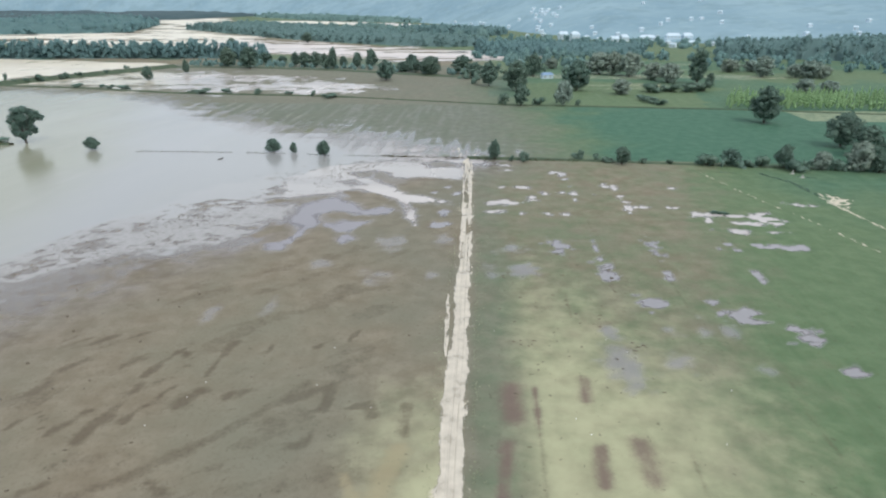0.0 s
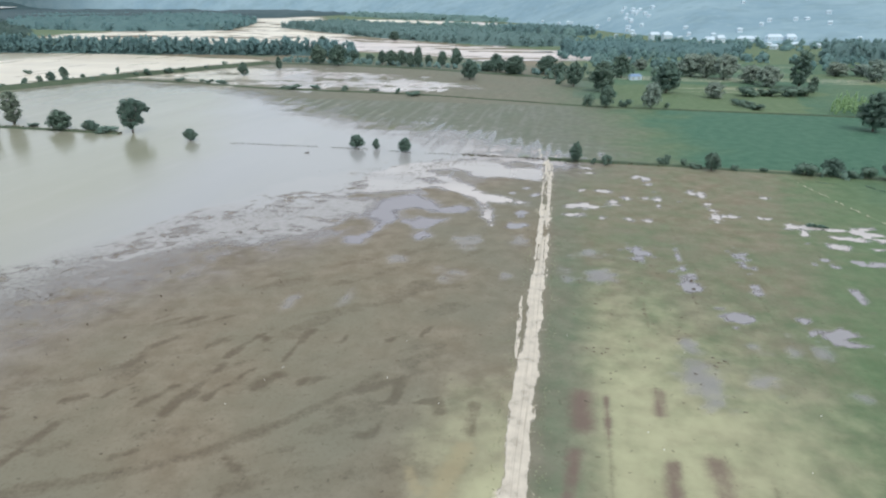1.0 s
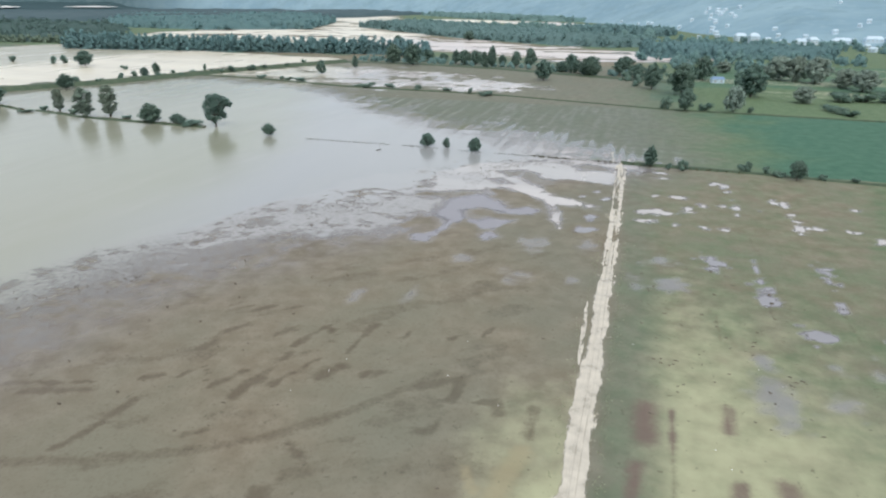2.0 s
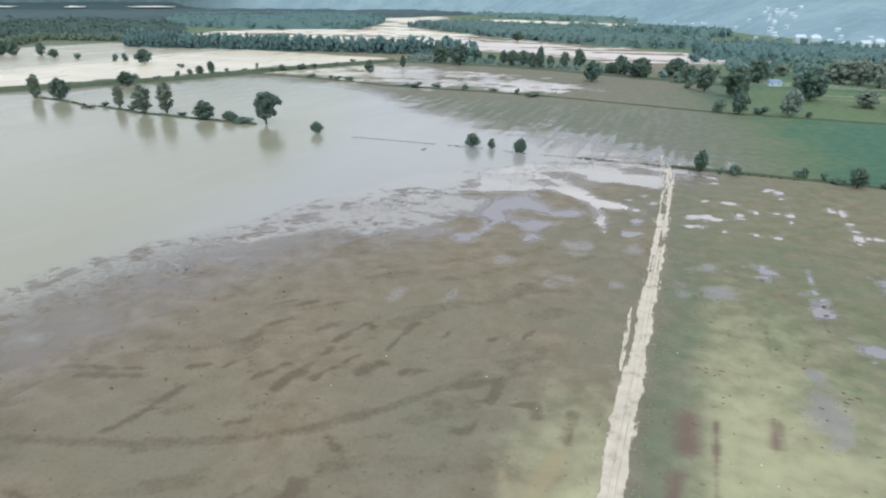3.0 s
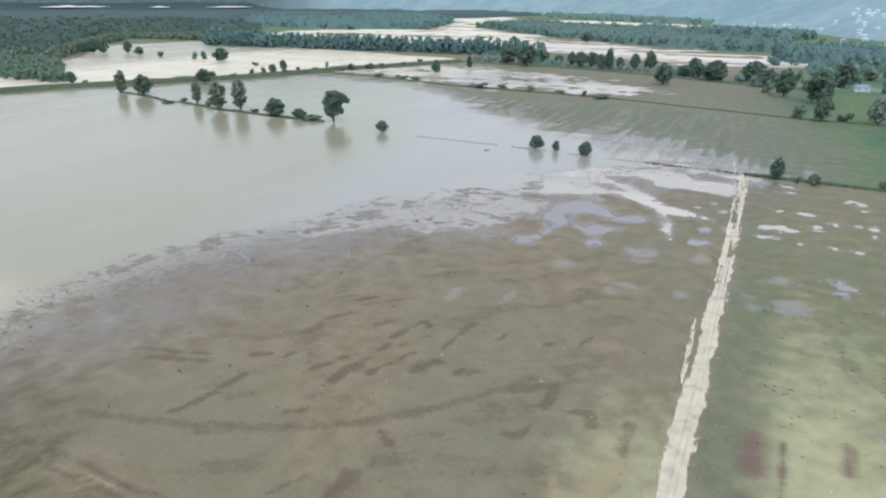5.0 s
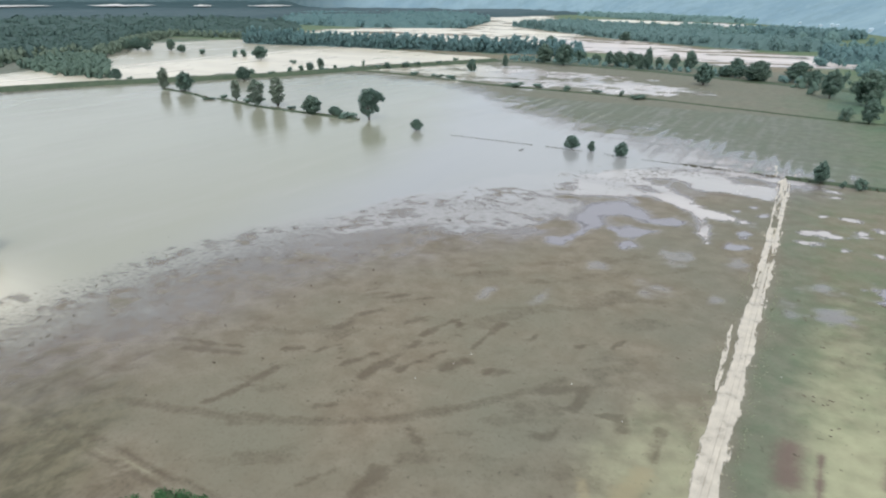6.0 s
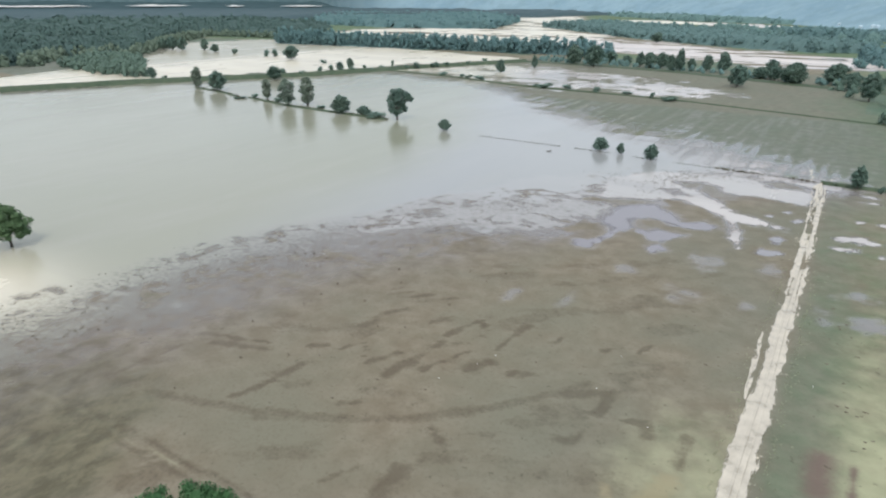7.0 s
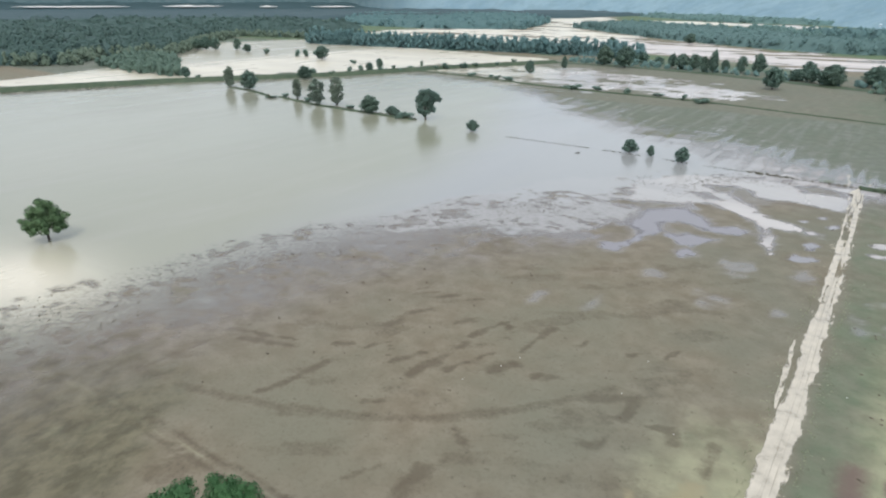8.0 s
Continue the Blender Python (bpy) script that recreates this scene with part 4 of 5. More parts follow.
plant([(-223, 262, 2.8, 10.0), (-270, 268, 2.0, 5.4), (-336, 274, 3.0, 4.5), (-342, 267, 1.5, 9.0), (-309, 270, 3.5, 5.1)],
      BUSH, (3, 4), 0, "dense green bush on the flooded bank", "bush", "bushes in the flood")
plant([(-407, 354, 9.9, 13.1), (-530, 488, 14.2, 15.5), (-683, 504, 9.5, 9.9), (-717, 514, 13.9, 9.6), (-758, 495, 16.2, 14), (-770, 490, 14, 13), (-745, 500, 15, 13),
       (-277, 500, 10.6, 9.0), (-270, 553, 11.3, 6.4), (-410, 449, 9.7, 6.4), (-407, 432, 7.5, 6.3), (-490, 298, 8.6, 8.0)], ROUND, (10, 10), -0.2,
      "leafy tree standing in the far flooded basin", "tree", "trees in the far basin")
plant([(-580, 496, 8.1, 5.9), (-573, 502, 9.3, 6.5), (-642, 501, 6.6, 6.2), (-470, 475, 3.9, 7.0), (-410, 424, 6.0, 4.7), (-396, 453, 4.6, 4.2), (-388, 485, 6.8, 3.3),
       (-337, 574, 5.0, 5.8), (-515, 202, 2.9, 4.6), (-478, 301, 3.6, 4.7)], BUSH, (3, 4), 0, "small green bush half drowned in the basin", "bush", "bushes in the far basin")
plant([(-253, 607, 18.2, 16.9), (-226, 592, 19.5, 17.2), (-228, 641, 10.9, 12.6), (-208, 634, 8.0, 11.1), (-190, 619, 12.9, 9.7), (-180, 614, 13.7, 13.3), (-169, 616, 13.6, 11.6),
       (-155, 596, 13.1, 8.1), (-147, 596, 18.7, 9.0), (-140, 608, 10.7, 8.1), (-127, 611, 13.9, 9.0), (-113, 610, 16.1, 12.3), (-83, 509, 15.0, 13.5), (-78, 580, 8.8, 11.4),
       (-74, 608, 12.7, 10.4), (-51, 556, 14.3, 19.1), (-24, 585, 13.3, 19.4), (-352, 865, 12.7, 13.4), (-283, 992, 14.3, 16.8)], ROUND, (10, 10), 0.2,
      "dark leafy tree in the line along the river", "tree", "trees along the river")
LEVEE_BUSHES = [(-428 + 96 * u + SPIN.uniform(-7, 7), 348 + 207 * u ** 1.05 + SPIN.uniform(-4, 8), SPIN.uniform(2.2, 6.5), SPIN.uniform(3, 6.5)) for u in np.linspace(0.05, 0.98, 24)]
plant(LEVEE_BUSHES, BUSH, (3, 4), 0.1, "small green bush at the foot of the levee", "bush", "bushes on the levee")
plant([(-306, 451, 3.3, 7.7), (-277, 446, 3.2, 6.5), (-266, 445, 3.1, 9.2), (-198, 427, 3.6, 10.3), (-183, 431, 3.2, 7.3), (-158, 424, 4.2, 5.8), (-138, 429, 1.9, 6.9),
       (-118, 418, 4.3, 3.7), (-106, 413, 3.1, 9.9), (-288, 454, 2.3, 4.8), (-208, 431, 1.6, 9.2)], BUSH, (3, 4), 0.2, "low dark bush on a field boundary", "bush", "bushes on the field boundary")
plant([(3, 247, 7.6, 5.1), (53, 242, 7.0, 5.8), (95, 244, 6.3, 6.6), (114, 241, 8.4, 7.0), (147, 237, 7.3, 7.7)], ROUND, (10, 10), 0.2,
      "small bushy tree on the ditch bank", "tree", "trees on the ditch bank")
plant([(15, 245, 3.9, 3.6), (10, 245, 2.5, 2.0), (36, 250, 2.8, 3.7), (38, 249, 4.6, 2.3), (44, 248, 3.2, 2.7), (48, 246, 2.1, 4.5), (62, 245, 2.3, 3.1), (72, 245, 2.0, 3.1),
       (86, 243, 4.9, 6.6), (101, 242, 3.1, 4.8), (106, 242, 4.9, 4.8), (117, 237, 4.8, 7.7), (132, 239, 4.4, 5.2)], BUSH, (3, 4), 0.3,
      "dark green shrub on the ditch bank", "bush", "shrubs on the ditch bank")
plant([(127, 239, 7.0, 6.5), (140, 238, 10.8, 8.6)], WILLOW, (12, 11), 0.2, "grey-green willow on the ditch bank", "tree", "trees on the ditch bank")
plant([(145, 338, 18.0, 16.4), (155, 281, 14.8, 15.0), (155, 261, 12.5, 12.8), (20, 387, 12.2, 9.0), (0, 480, 17.3, 12.0), (20, 457, 20.3, 17.1), (38, 547, 18.4, 12.5),
       (63, 460, 19.5, 18.3), (-25, 565, 13.4, 15.0), (-12, 531, 12.7, 11.8), (-52, 554, 12.3, 17.2), (-66, 571, 10.7, 12.7), (-78, 575, 7.9, 10.2)], ROUND, (10, 10), 0.2,
      "big dark-green tree among green fields", "tree", "trees among the fields")
plant([(161, 506, 26.0, 14.1), (163, 482, 10.5, 6.7)], TALL, (16, 9), 0.2, "tall dark tree among green fields", "tree", "trees among the fields")
plant([(9, 391, 7.6, 7.0), (31, 390, 5.5, 7.7), (55, 392, 3.8, 3.5), (100, 415, 4, 9), (103, 405, 4, 9), (106, 396, 4, 8), (115, 455, 7, 14), (128, 458, 6, 14), (142, 460, 7, 14),
       (152, 462, 8, 12)], BUSH, (3, 4), 0.2, "dark hedge bush between green fields", "bush", "hedge bushes")
plant([(46, 389, 14.8, 9.7), (91, 442, 9.8, 12.5), (96, 569, 18.0, 19.9), (107, 561, 18.7, 14.7), (119, 553, 19.3, 19.3), (133, 530, 13.3, 15.7), (141, 512, 14.6, 16.9),
       (231, 557, 16.5, 16.3), (256, 554, 11.0, 14.2), (266, 551, 13.6, 18.9), (275, 548, 10.8, 14.0), (222, 462, 9.1, 12.5), (240, 466, 7.6, 11.7), (217, 596, 10.8, 18.4),
       (237, 598, 9.8, 15.4), (59, 615, 9.3, 12.9)], WILLOW, (12, 11), 0.2, "pale grey-green willow among fields", "tree", "willows among the fields")
for model in ROUND + TALL + ASH + WILLOW + BUSH:
    for ob in (*model.children_recursive, model):
        bpy.data.objects.remove(ob)
near = tree_model("tree", 77, 13.0, 13.7, 2.4, 12, 14000, 0.36, M_LONE, given=[
    (-4.6, 0, 4.4, 1.7), (-2.6, 3, 4.4, 1.9), (-0.8, -3.4, 4.4, 1.9), (2.6, 2.6, 4.4, 1.9), (4.7, -0.6, 4.5, 1.7), (2.6, -3.2, 4.6, 1.7), (-3.4, -2.6, 4.7, 1.7), (-4.8, -1.0, 6.6, 2.0), (-2.6, 3.2, 7.0, 2.2),
    (-1.6, -3.4, 7.0, 2.2), (1.8, 3.4, 7.0, 2.2), (2.4, -3.0, 7.0, 2.1), (4.9, 0.8, 6.7, 2.0), (-2.9, 0.4, 9.4, 2.1), (-0.8, -1.9, 9.8, 2.0), (0.6, 1.8, 10.0, 2.1), (2.9, 0, 9.2, 2.0), (-0.4, 0.2, 11.4, 1.7),
    (1.5, -0.6, 11.0, 1.6), (0, 0, 6.8, 2.8)])
near.matrix_basis = pose(-178, 61, -0.3, 0, 0, 70) @ Matrix.Diagonal((0.84, 0.84, 0.94, 1))
tagged(near, "spreading round-crowned tree standing alone in shallow water", "tree", "trees in the flood")
tall = tree_model("tree", 79, 17, 15, 2.5, 9, 9000, 0.5, M_LEAF, given=[
    (-1.5, 0, 14.5, 2.5), (1.5, 1, 15.0, 2.6), (4.5, 0, 13.8, 2.3), (7.0, 0.5, 11.2, 2.1), (5.2, -1, 11.8, 2.2), (-3.0, 1, 11.6, 2.4), (0, -1.5, 11.6, 2.8), (3.0, 1, 9.8, 2.4), (-3.0, -1, 8.2, 2.4),
    (0, 1.5, 8.2, 2.6), (3.2, 0, 7.0, 2.3), (-2.2, 0, 5.2, 2.2), (0.8, -1, 4.8, 2.1), (4.4, 0, 5.4, 1.6), (-0.4, 0, 3.2, 1.5)])
tall.matrix_basis = pose(-209, 264, -0.3, 0, 0, 38)
tagged(tall, "large open-crowned tree standing in flood water", "tree", "trees in the flood")
below = tree_model("tree", 78, 12.5, 13.0, 2.0, 10, 30000, 0.2, M_FRESH, given=[
    (-4.6, 0, 9.4, 1.9), (-3.0, 1.5, 10.0, 1.8), (1.4, 0.5, 10.4, 1.9), (2.9, -1, 11.2, 1.6), (4.4, 0, 10.0, 1.9), (-3.8, -2, 8.2, 2.2), (-5.6, -1, 7.8, 1.8), (2.2, -3, 8.4, 2.3), (0.6, 2.5, 8.2, 2.1), (5.6, -1, 8.0, 2.0),
    (-1.2, -1, 6.8, 2.4), (-5, 1, 6.2, 2.1), (3.5, 0, 6.4, 2.6), (0, 0, 5.6, 2.8)])
below.matrix_basis = pose(-51.5, 26.1, -0.2, 0, 0, 40)
tagged(below, "fresh green leafy tree at the edge of the muddy field", "tree")


# ---- woods, too many trees to count ----
LEVELS = ((0.35, 1.0), (0.55, 1.1), (0.7, 1.1), (0.85, 0.8), (1.0, 0.4))


def wood(name, corners, spacing, high, wide, material, label, leaves=46, seed=1, fill=0.0):
    rng = np.random.default_rng(seed)
    px, py = np.array(corners).T
    if callable(spacing):
        step = min(spacing(px[i], py[i]) for i in range(len(px)))
    else:
        step = spacing
    gx, gy = np.meshgrid(np.arange(px.min(), px.max(), step), np.arange(py.min(), py.max(), step))
    gx = gx.ravel() + rng.uniform(-0.45, 0.45, gx.size) * step
    gy = gy.ravel() + rng.uniform(-0.45, 0.45, gy.size) * step
    ok = inside(gx, gy, list(corners)) > 3 * fbm(gx, gy, 30, seed)
    gx, gy = gx[ok], gy[ok]
    grow = np.ones_like(gx)
    if callable(spacing):
        local = np.array([spacing(a, b) for a, b in zip(gx, gy)])
        ok = rng.random(len(gx)) < (step / local) ** 2
        gx, gy, grow = gx[ok], gy[ok], (local[ok] / step) ** 0.55
    vs, fs, ns, base = [], [], [], 0
    patch = fbm(gx, gy, 120, seed + 3)
    for a, b, g, p in zip(gx, gy, grow, patch):
        h, w = high * rng.uniform(0.7, 1.2) * (1 + 0.4 * p), wide * rng.uniform(0.75, 1.25) * g
        lobes = [(a + rng.uniform(-0.3, 0.3) * w * q, b + rng.uniform(-0.3, 0.3) * w * q, h * u - 0.2 * w, w * rng.uniform(0.2, 0.34)) for u, q in LEVELS]
        v, f, soft = foliage(rng, lobes, leaves, 0.15 * w, 1.1, 0.5, 0.7, 0.55)
        soft = soft + (0, -0.3, 0.8)
        soft /= np.linalg.norm(soft, axis=1, keepdims=True)
        v[:, 2] = np.maximum(v[:, 2], 0.2)
        vs.append(v), fs.append(f + base), ns.append(soft)
        base += len(v)
    if fill:
        cell = (0.95 if callable(spacing) else 0.5) * wide
        ax, ay = np.arange(px.min() - cell, px.max() + 2 * cell, cell), np.arange(py.min() - cell, py.max() + 2 * cell, cell)
        qx, qy = [q.ravel() for q in np.meshgrid(ax, ay)]
        qx, qy = qx + rng.uniform(-0.3, 0.3, qx.size) * cell, qy + rng.uniform(-0.3, 0.3, qy.size) * cell
        room = inside(qx, qy, list(corners))
        tall = high * fill * (1 + 0.4 * fbm(qx, qy, 120, seed + 3)) * rng.uniform(0.8, 1.15, qx.size) * smooth(room, 0.45 * wide, 1.1 * wide)
        skin = grid_faces(len(ax), len(ay))
        skin = skin[(room[skin] > 0.45 * wide).any(1)]
        used, index = np.unique(skin, return_inverse=True)
        index = index.reshape(-1, 4)
        up = np.stack([rng.normal(size=used.size) * 0.3, -0.5 + rng.normal(size=used.size) * 0.3, 1 + 0 * used], 1)
        vs.append(np.stack([qx, qy, tall + 0.2], 1)[used]), ns.append(up / np.linalg.norm(up, axis=1, keepdims=True))
        fs.append(np.concatenate([index[:, [0, 1, 2]], index[:, [0, 2, 3]]]) + base)
    me = leaf_mesh(name, np.concatenate(vs), np.concatenate(fs), np.concatenate(ns), material)
    return tagged(new(name, me), label, "woodland", kind="stuff")


wood("tree_belt", [(-760, 662), (-541, 682), (-291, 700), (-235, 665), (-240, 690), (-291, 722), (-541, 705), (-760, 684)], 6.0, 17, 11, M_BELT_HAZE, "long belt of grey-green trees along the river", 90, 2, 0.6)
wood("island_wood", [(-696, 1450), (-347, 1085), (-187, 955), (-60, 900), (0, 930), (-200, 1200), (-560, 1620)], 13.5, 14, 14, M_BELT_HAZE, "dark wood on a river island", 60, 3, 0.85)
wood("far_wood", [(-929, 1190), (-731, 1290), (-890, 1700), (-1300, 2300), (-1900, 2000), (-1300, 1250)], 29, 17, 27, M_BELT_HAZE, "hazy wood beyond the river", 40, 4, 0.85)
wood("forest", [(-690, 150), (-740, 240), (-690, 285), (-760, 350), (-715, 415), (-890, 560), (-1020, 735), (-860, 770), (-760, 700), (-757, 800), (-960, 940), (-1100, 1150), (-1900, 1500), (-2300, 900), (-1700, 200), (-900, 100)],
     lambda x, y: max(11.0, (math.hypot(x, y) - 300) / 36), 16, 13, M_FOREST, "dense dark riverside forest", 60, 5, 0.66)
wood("forest_edge", [(-690, 160), (-735, 240), (-686, 288), (-755, 352), (-712, 412), (-885, 562), (-1015, 733), (-860, 768), (-760, 705), (-700, 690), (-860, 745), (-995, 725), (-868, 570), (-698, 415), (-740, 352), (-672, 290), (-720, 238), (-676, 165)],
     9, 11, 11, M_PALEWOOD, "pale young trees at the edge of the forest", 90, 12)
wood("riverside_scrub", [(-720, 378), (-652, 388), (-570, 335), (-498, 300), (-557, 288), (-645, 302)], 8, 10, 10, M_LEAF, "scrub and young trees at the flooded forest edge", 60, 6)
wood("dark_plantation", [(249, 738), (340, 730), (408, 696), (620, 600), (800, 760), (560, 900), (300, 850)], 8.5, 18, 9, M_BELT_HAZE, "dark even-topped plantation wood behind the fields", 60, 7, 0.85)
wood("dark_plantation", [(-1, 756), (88, 764), (182, 779), (200, 850), (20, 870), (-22, 840)], 8, 13, 8.5, M_BELT_HAZE, "long even-topped plantation wood on the valley floor", 50, 8, 0.85)
wood("dark_plantation", [(-120, 1270), (-50, 1226), (13, 1210), (40, 1290), (-200, 1420)], 11, 15, 12, M_BELT_HAZE, "dark wood at the foot of the hills", 40, 14, 0.85)
wood("valley_trees", [(-20, 720), (30, 700), (230, 690), (260, 720), (180, 750), (60, 745), (-10, 745)], 22, 11, 12, M_FAR_HAZE, "hedgerow trees on the valley floor", 80, 21)
wood("valley_trees", [(170, 640), (250, 610), (520, 520), (640, 590), (420, 680), (250, 715)], 26, 10, 12, M_FAR_HAZE, "scattered trees and groves on the valley floor", 80, 22)
wood("valley_trees", [(20, 900), (230, 880), (420, 940), (640, 860), (700, 930), (420, 1030), (210, 1050), (60, 1130), (-20, 1100)], 30, 9, 14, M_FAR_HAZE, "scattered trees and groves below the hills", 70, 23)
wood("valley_wood", [(-60, 960), (0, 980), (10, 1150), (-60, 1230), (-200, 1480), (-300, 1600), (-400, 1500), (-10, 1200)], 30, 13, 24, M_FAR_HAZE, "hazy groves below the hills", 44, 24, 0.42)
wood("far_groves", [(-180, 1900), (-560, 2110), (-1000, 2650), (-600, 2700), (-100, 2200)], 42, 15, 36, M_FAR_HAZE, "hazy groves beyond the river", 40, 15, 0.85)
wood("river_scrub", [(-300, 612), (-227, 612), (-139, 596), (-56, 562), (10, 536), (10, 546), (-56, 578), (-139, 612), (-227, 634), (-300, 640)], 9, 6, 7, M_FAR_HAZE, "low scrub under the line of river trees", 50, 16)
wood("field_grove", [(-20, 470), (70, 452), (75, 470), (60, 560), (20, 590), (-40, 575)], 33, 10, 10, M_LEAF, "dark grove of trees between green fields", 80, 17)
wood("ditch_hedge", [(80, 245.5), (110, 243), (160, 239), (200, 235), (200, 231), (160, 235), (110, 239.5), (80, 242)], 3.6, 3.4, 4.2, M_LEAF, "dense shrubs along the field ditch", 50, 18)
wood("pale_trees", [(-10, 620), (60, 590), (160, 590), (170, 680), (40, 720), (-20, 700)], 32, 11, 13, M_FAR_HAZE, "grey-green trees along the river bank", 90, 9)


def poplar_rows():
    """Young poplars in straight rows, slim and pointed."""
    rng = np.random.default_rng(10)
    corners = [(139, 383), (229, 379), (330, 376), (350, 430), (278, 434), (160, 428)]
    vs, fs, ns, base = [], [], [], 0
    for a in np.arange(130, 350, 4.6):
        for b in np.arange(372, 456, 5.2):
            x, y = a + 0.12 * (b - 380) + rng.normal() * 0.35, b + rng.normal() * 0.5
            if float(inside(np.array([x]), np.array([y]), corners)[0]) < 0 or rng.random() < 0.04:
                continue
            h = 8.6 * rng.uniform(0.75, 1.15)
            lobes = [(x + rng.normal() * 0.15, y + rng.normal() * 0.15, h * u, r * rng.uniform(0.8, 1.2)) for u, r in ((0.28, 1.0), (0.45, 1.1), (0.62, 0.9), (0.78, 0.65), (0.92, 0.4))]
            v, f, soft = foliage(rng, lobes, 26, 0.6, 1.3, 0.5, 0.8, 0.7)
            vs.append(v), fs.append(f + base), ns.append(soft)
            base += len(v)
    me = leaf_mesh("poplar_plantation", np.concatenate(vs), np.concatenate(fs), np.concatenate(ns), M_POPLAR)
    tagged(new("poplar_plantation", me), "straight rows of slim young poplars in a plantation", "woodland", kind="stuff")


poplar_rows()


def far_canopy():
    az, d = np.meshgrid(np.radians(np.linspace(8, 110, 260)), np.linspace(0, 1, 60))
    near = np.interp(np.degrees(az), [8, 20, 26, 32, 60, 110], [3000, 2900, 2450, 2350, 2150, 2000])
    r = near + d * (4750 - near)
    x, y = -np.sin(az) * r, np.cos(az) * r
    z = 13 + 9 * fbm(x, y, 60, 111) + 12 * fbm(x, y, 300, 113) - 14 * (d == 0) + 44 * smooth(r, 4300, 4750)
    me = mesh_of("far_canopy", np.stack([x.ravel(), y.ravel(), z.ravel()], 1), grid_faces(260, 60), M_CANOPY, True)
    tagged(new("far_canopy", me), "endless hazy woods on the far plain", "woodland", kind="stuff")


far_canopy()


# ---- the village at the foot of the hills ----
def house(x, y, z, wide, deep, high, turn, roof, label):
    top = new("house")
    top.matrix_basis = pose(x, y, z, 0, 0, turn)
    bm = bmesh.new()
    bmesh.ops.create_cube(bm, size=1, matrix=Matrix.Translation((0, 0, high / 2 - 1)) @ Matrix.Diagonal((wide, deep, high + 2, 1)))
    part("wall", bm, M_WALL, top)
    bm = bmesh.new()
    w, d, e = wide / 2 + 0.5, deep / 2 + 0.5, 0.28 * deep
    low = [bm.verts.new(p) for p in ((-w, -d, high), (w, -d, high), (w, d, high), (-w, d, high))]
    ridge_ends = [bm.verts.new((-w + 0.15 * wide, 0, high + e)), bm.verts.new((w - 0.15 * wide, 0, high + e))]
    for f in ((low[0], low[1], ridge_ends[1], ridge_ends[0]), (low[2], low[3], ridge_ends[0], ridge_ends[1]), (low[1], low[2], ridge_ends[1]), (low[3], low[0], ridge_ends[0]), low[::-1]):
        bm.faces.new(f)
    part("roof", bm, roof, top)
    for k in range(max(2, int(wide / 5))):
        bm = bmesh.new()
        bmesh.ops.create_cube(bm, size=1, matrix=Matrix.Translation((-wide / 2 + (k + 0.5) * wide / max(2, int(wide / 5)), -deep / 2 - 0.02, 0.55 * high)) @ Matrix.Diagonal((1.4, 0.12, 1.5, 1)))
        part("window", bm, M_ROOF, top)
    return tagged(top, label, "house", "houses of the village")


def hill_height(x, y):
    hit, place, _, _ = HILL.ray_cast((x, y, 900), (0, 0, -1))
    return max(0.2, place.z) if hit else 0.2


HILL = next(o for o in scene.objects if o.name == "hillside")
bpy.context.view_layer.update()
rnd = random.Random(3)


def up_slope(turn, drop):
    """The place on the ground or hillside in that compass direction, where it lies that many degrees under the eye."""
    a = radians(turn)
    for far in np.arange(850, 4000, 8):
        x, y = -math.sin(a) * far, math.cos(a) * far
        z = hill_height(x, y)
        if EYE - z <= far * math.tan(radians(drop)):
            break
    return x, y, z


for turn, drop, spread, lift, count in ((-4.2, 1.5, 0.9, 0.8, 22), (-8.5, 2.9, 3.2, 0.35, 16), (-17.5, 3.2, 2.5, 0.25, 6), (-19, 1.2, 4.5, 0.9, 12), (-27, 2.6, 2.0, 0.5, 8), (2.5, 1.9, 1.2, 0.2, 4)):
    for k in range(count):
        x, y, z = up_slope(turn + rnd.gauss(0, spread), drop + rnd.gauss(0, lift))
        wide = rnd.uniform(5, 8.5)
        house(x, y, z, wide, rnd.uniform(5, 7), rnd.uniform(3, 5), rnd.uniform(-40, 40), M_WALL, "white-walled village house below the hills")
for turn, drop, wide, high in ((-6.3, 3.1, 15, 9), (-7.3, 3.2, 13, 10), (-10.6, 3.3, 14, 6), (-11.4, 3.2, 11, 7), (-13.3, 3.1, 24, 4), (-15.3, 2.9, 22, 4), (-16.4, 2.9, 14, 4)):
    x, y, z = up_slope(turn, drop)
    house(x, y, z, wide, 14, high, rnd.uniform(-12, 12), M_WALL, "long white building at the edge of the village")
house(48, 535, 0.2, 9, 6, 3.2, 12, M_BLUE, "small farm shed with a blue sheet roof")


# ---- fence line, reeds and driftwood in the flood ----
def reed_line(name, path, gap, high, label, seed, material=None):
    rng = np.random.default_rng(seed)
    vs, fs, base = [], [], 0
    for (ax, ay), (bx, by) in zip(path, path[1:]):
        count = int(math.hypot(bx - ax, by - ay) / gap)
        for k in range(count):
            if gap > 0.2 and float(vnoise(ax + k * gap, ay, 7, seed)) < 0.38:
                continue
            t = (k + rng.random()) / count
            c = (ax + (bx - ax) * t + rng.normal() * 0.5, ay + (by - ay) * t + rng.normal() * 0.35, high * 0.3, high * rng.uniform(0.3, 0.9))
            v, f, _ = leaf_cloud(rng, [c], 14, high * 0.45)
            v[:, 2] = np.maximum(v[:, 2], -0.1)
            vs.append(v), fs.append(f + base)
            base += len(v)
    tagged(new(name, mesh_of(name, np.concatenate(vs), np.concatenate(fs), material or M_REED)), label, "reeds", kind="stuff")


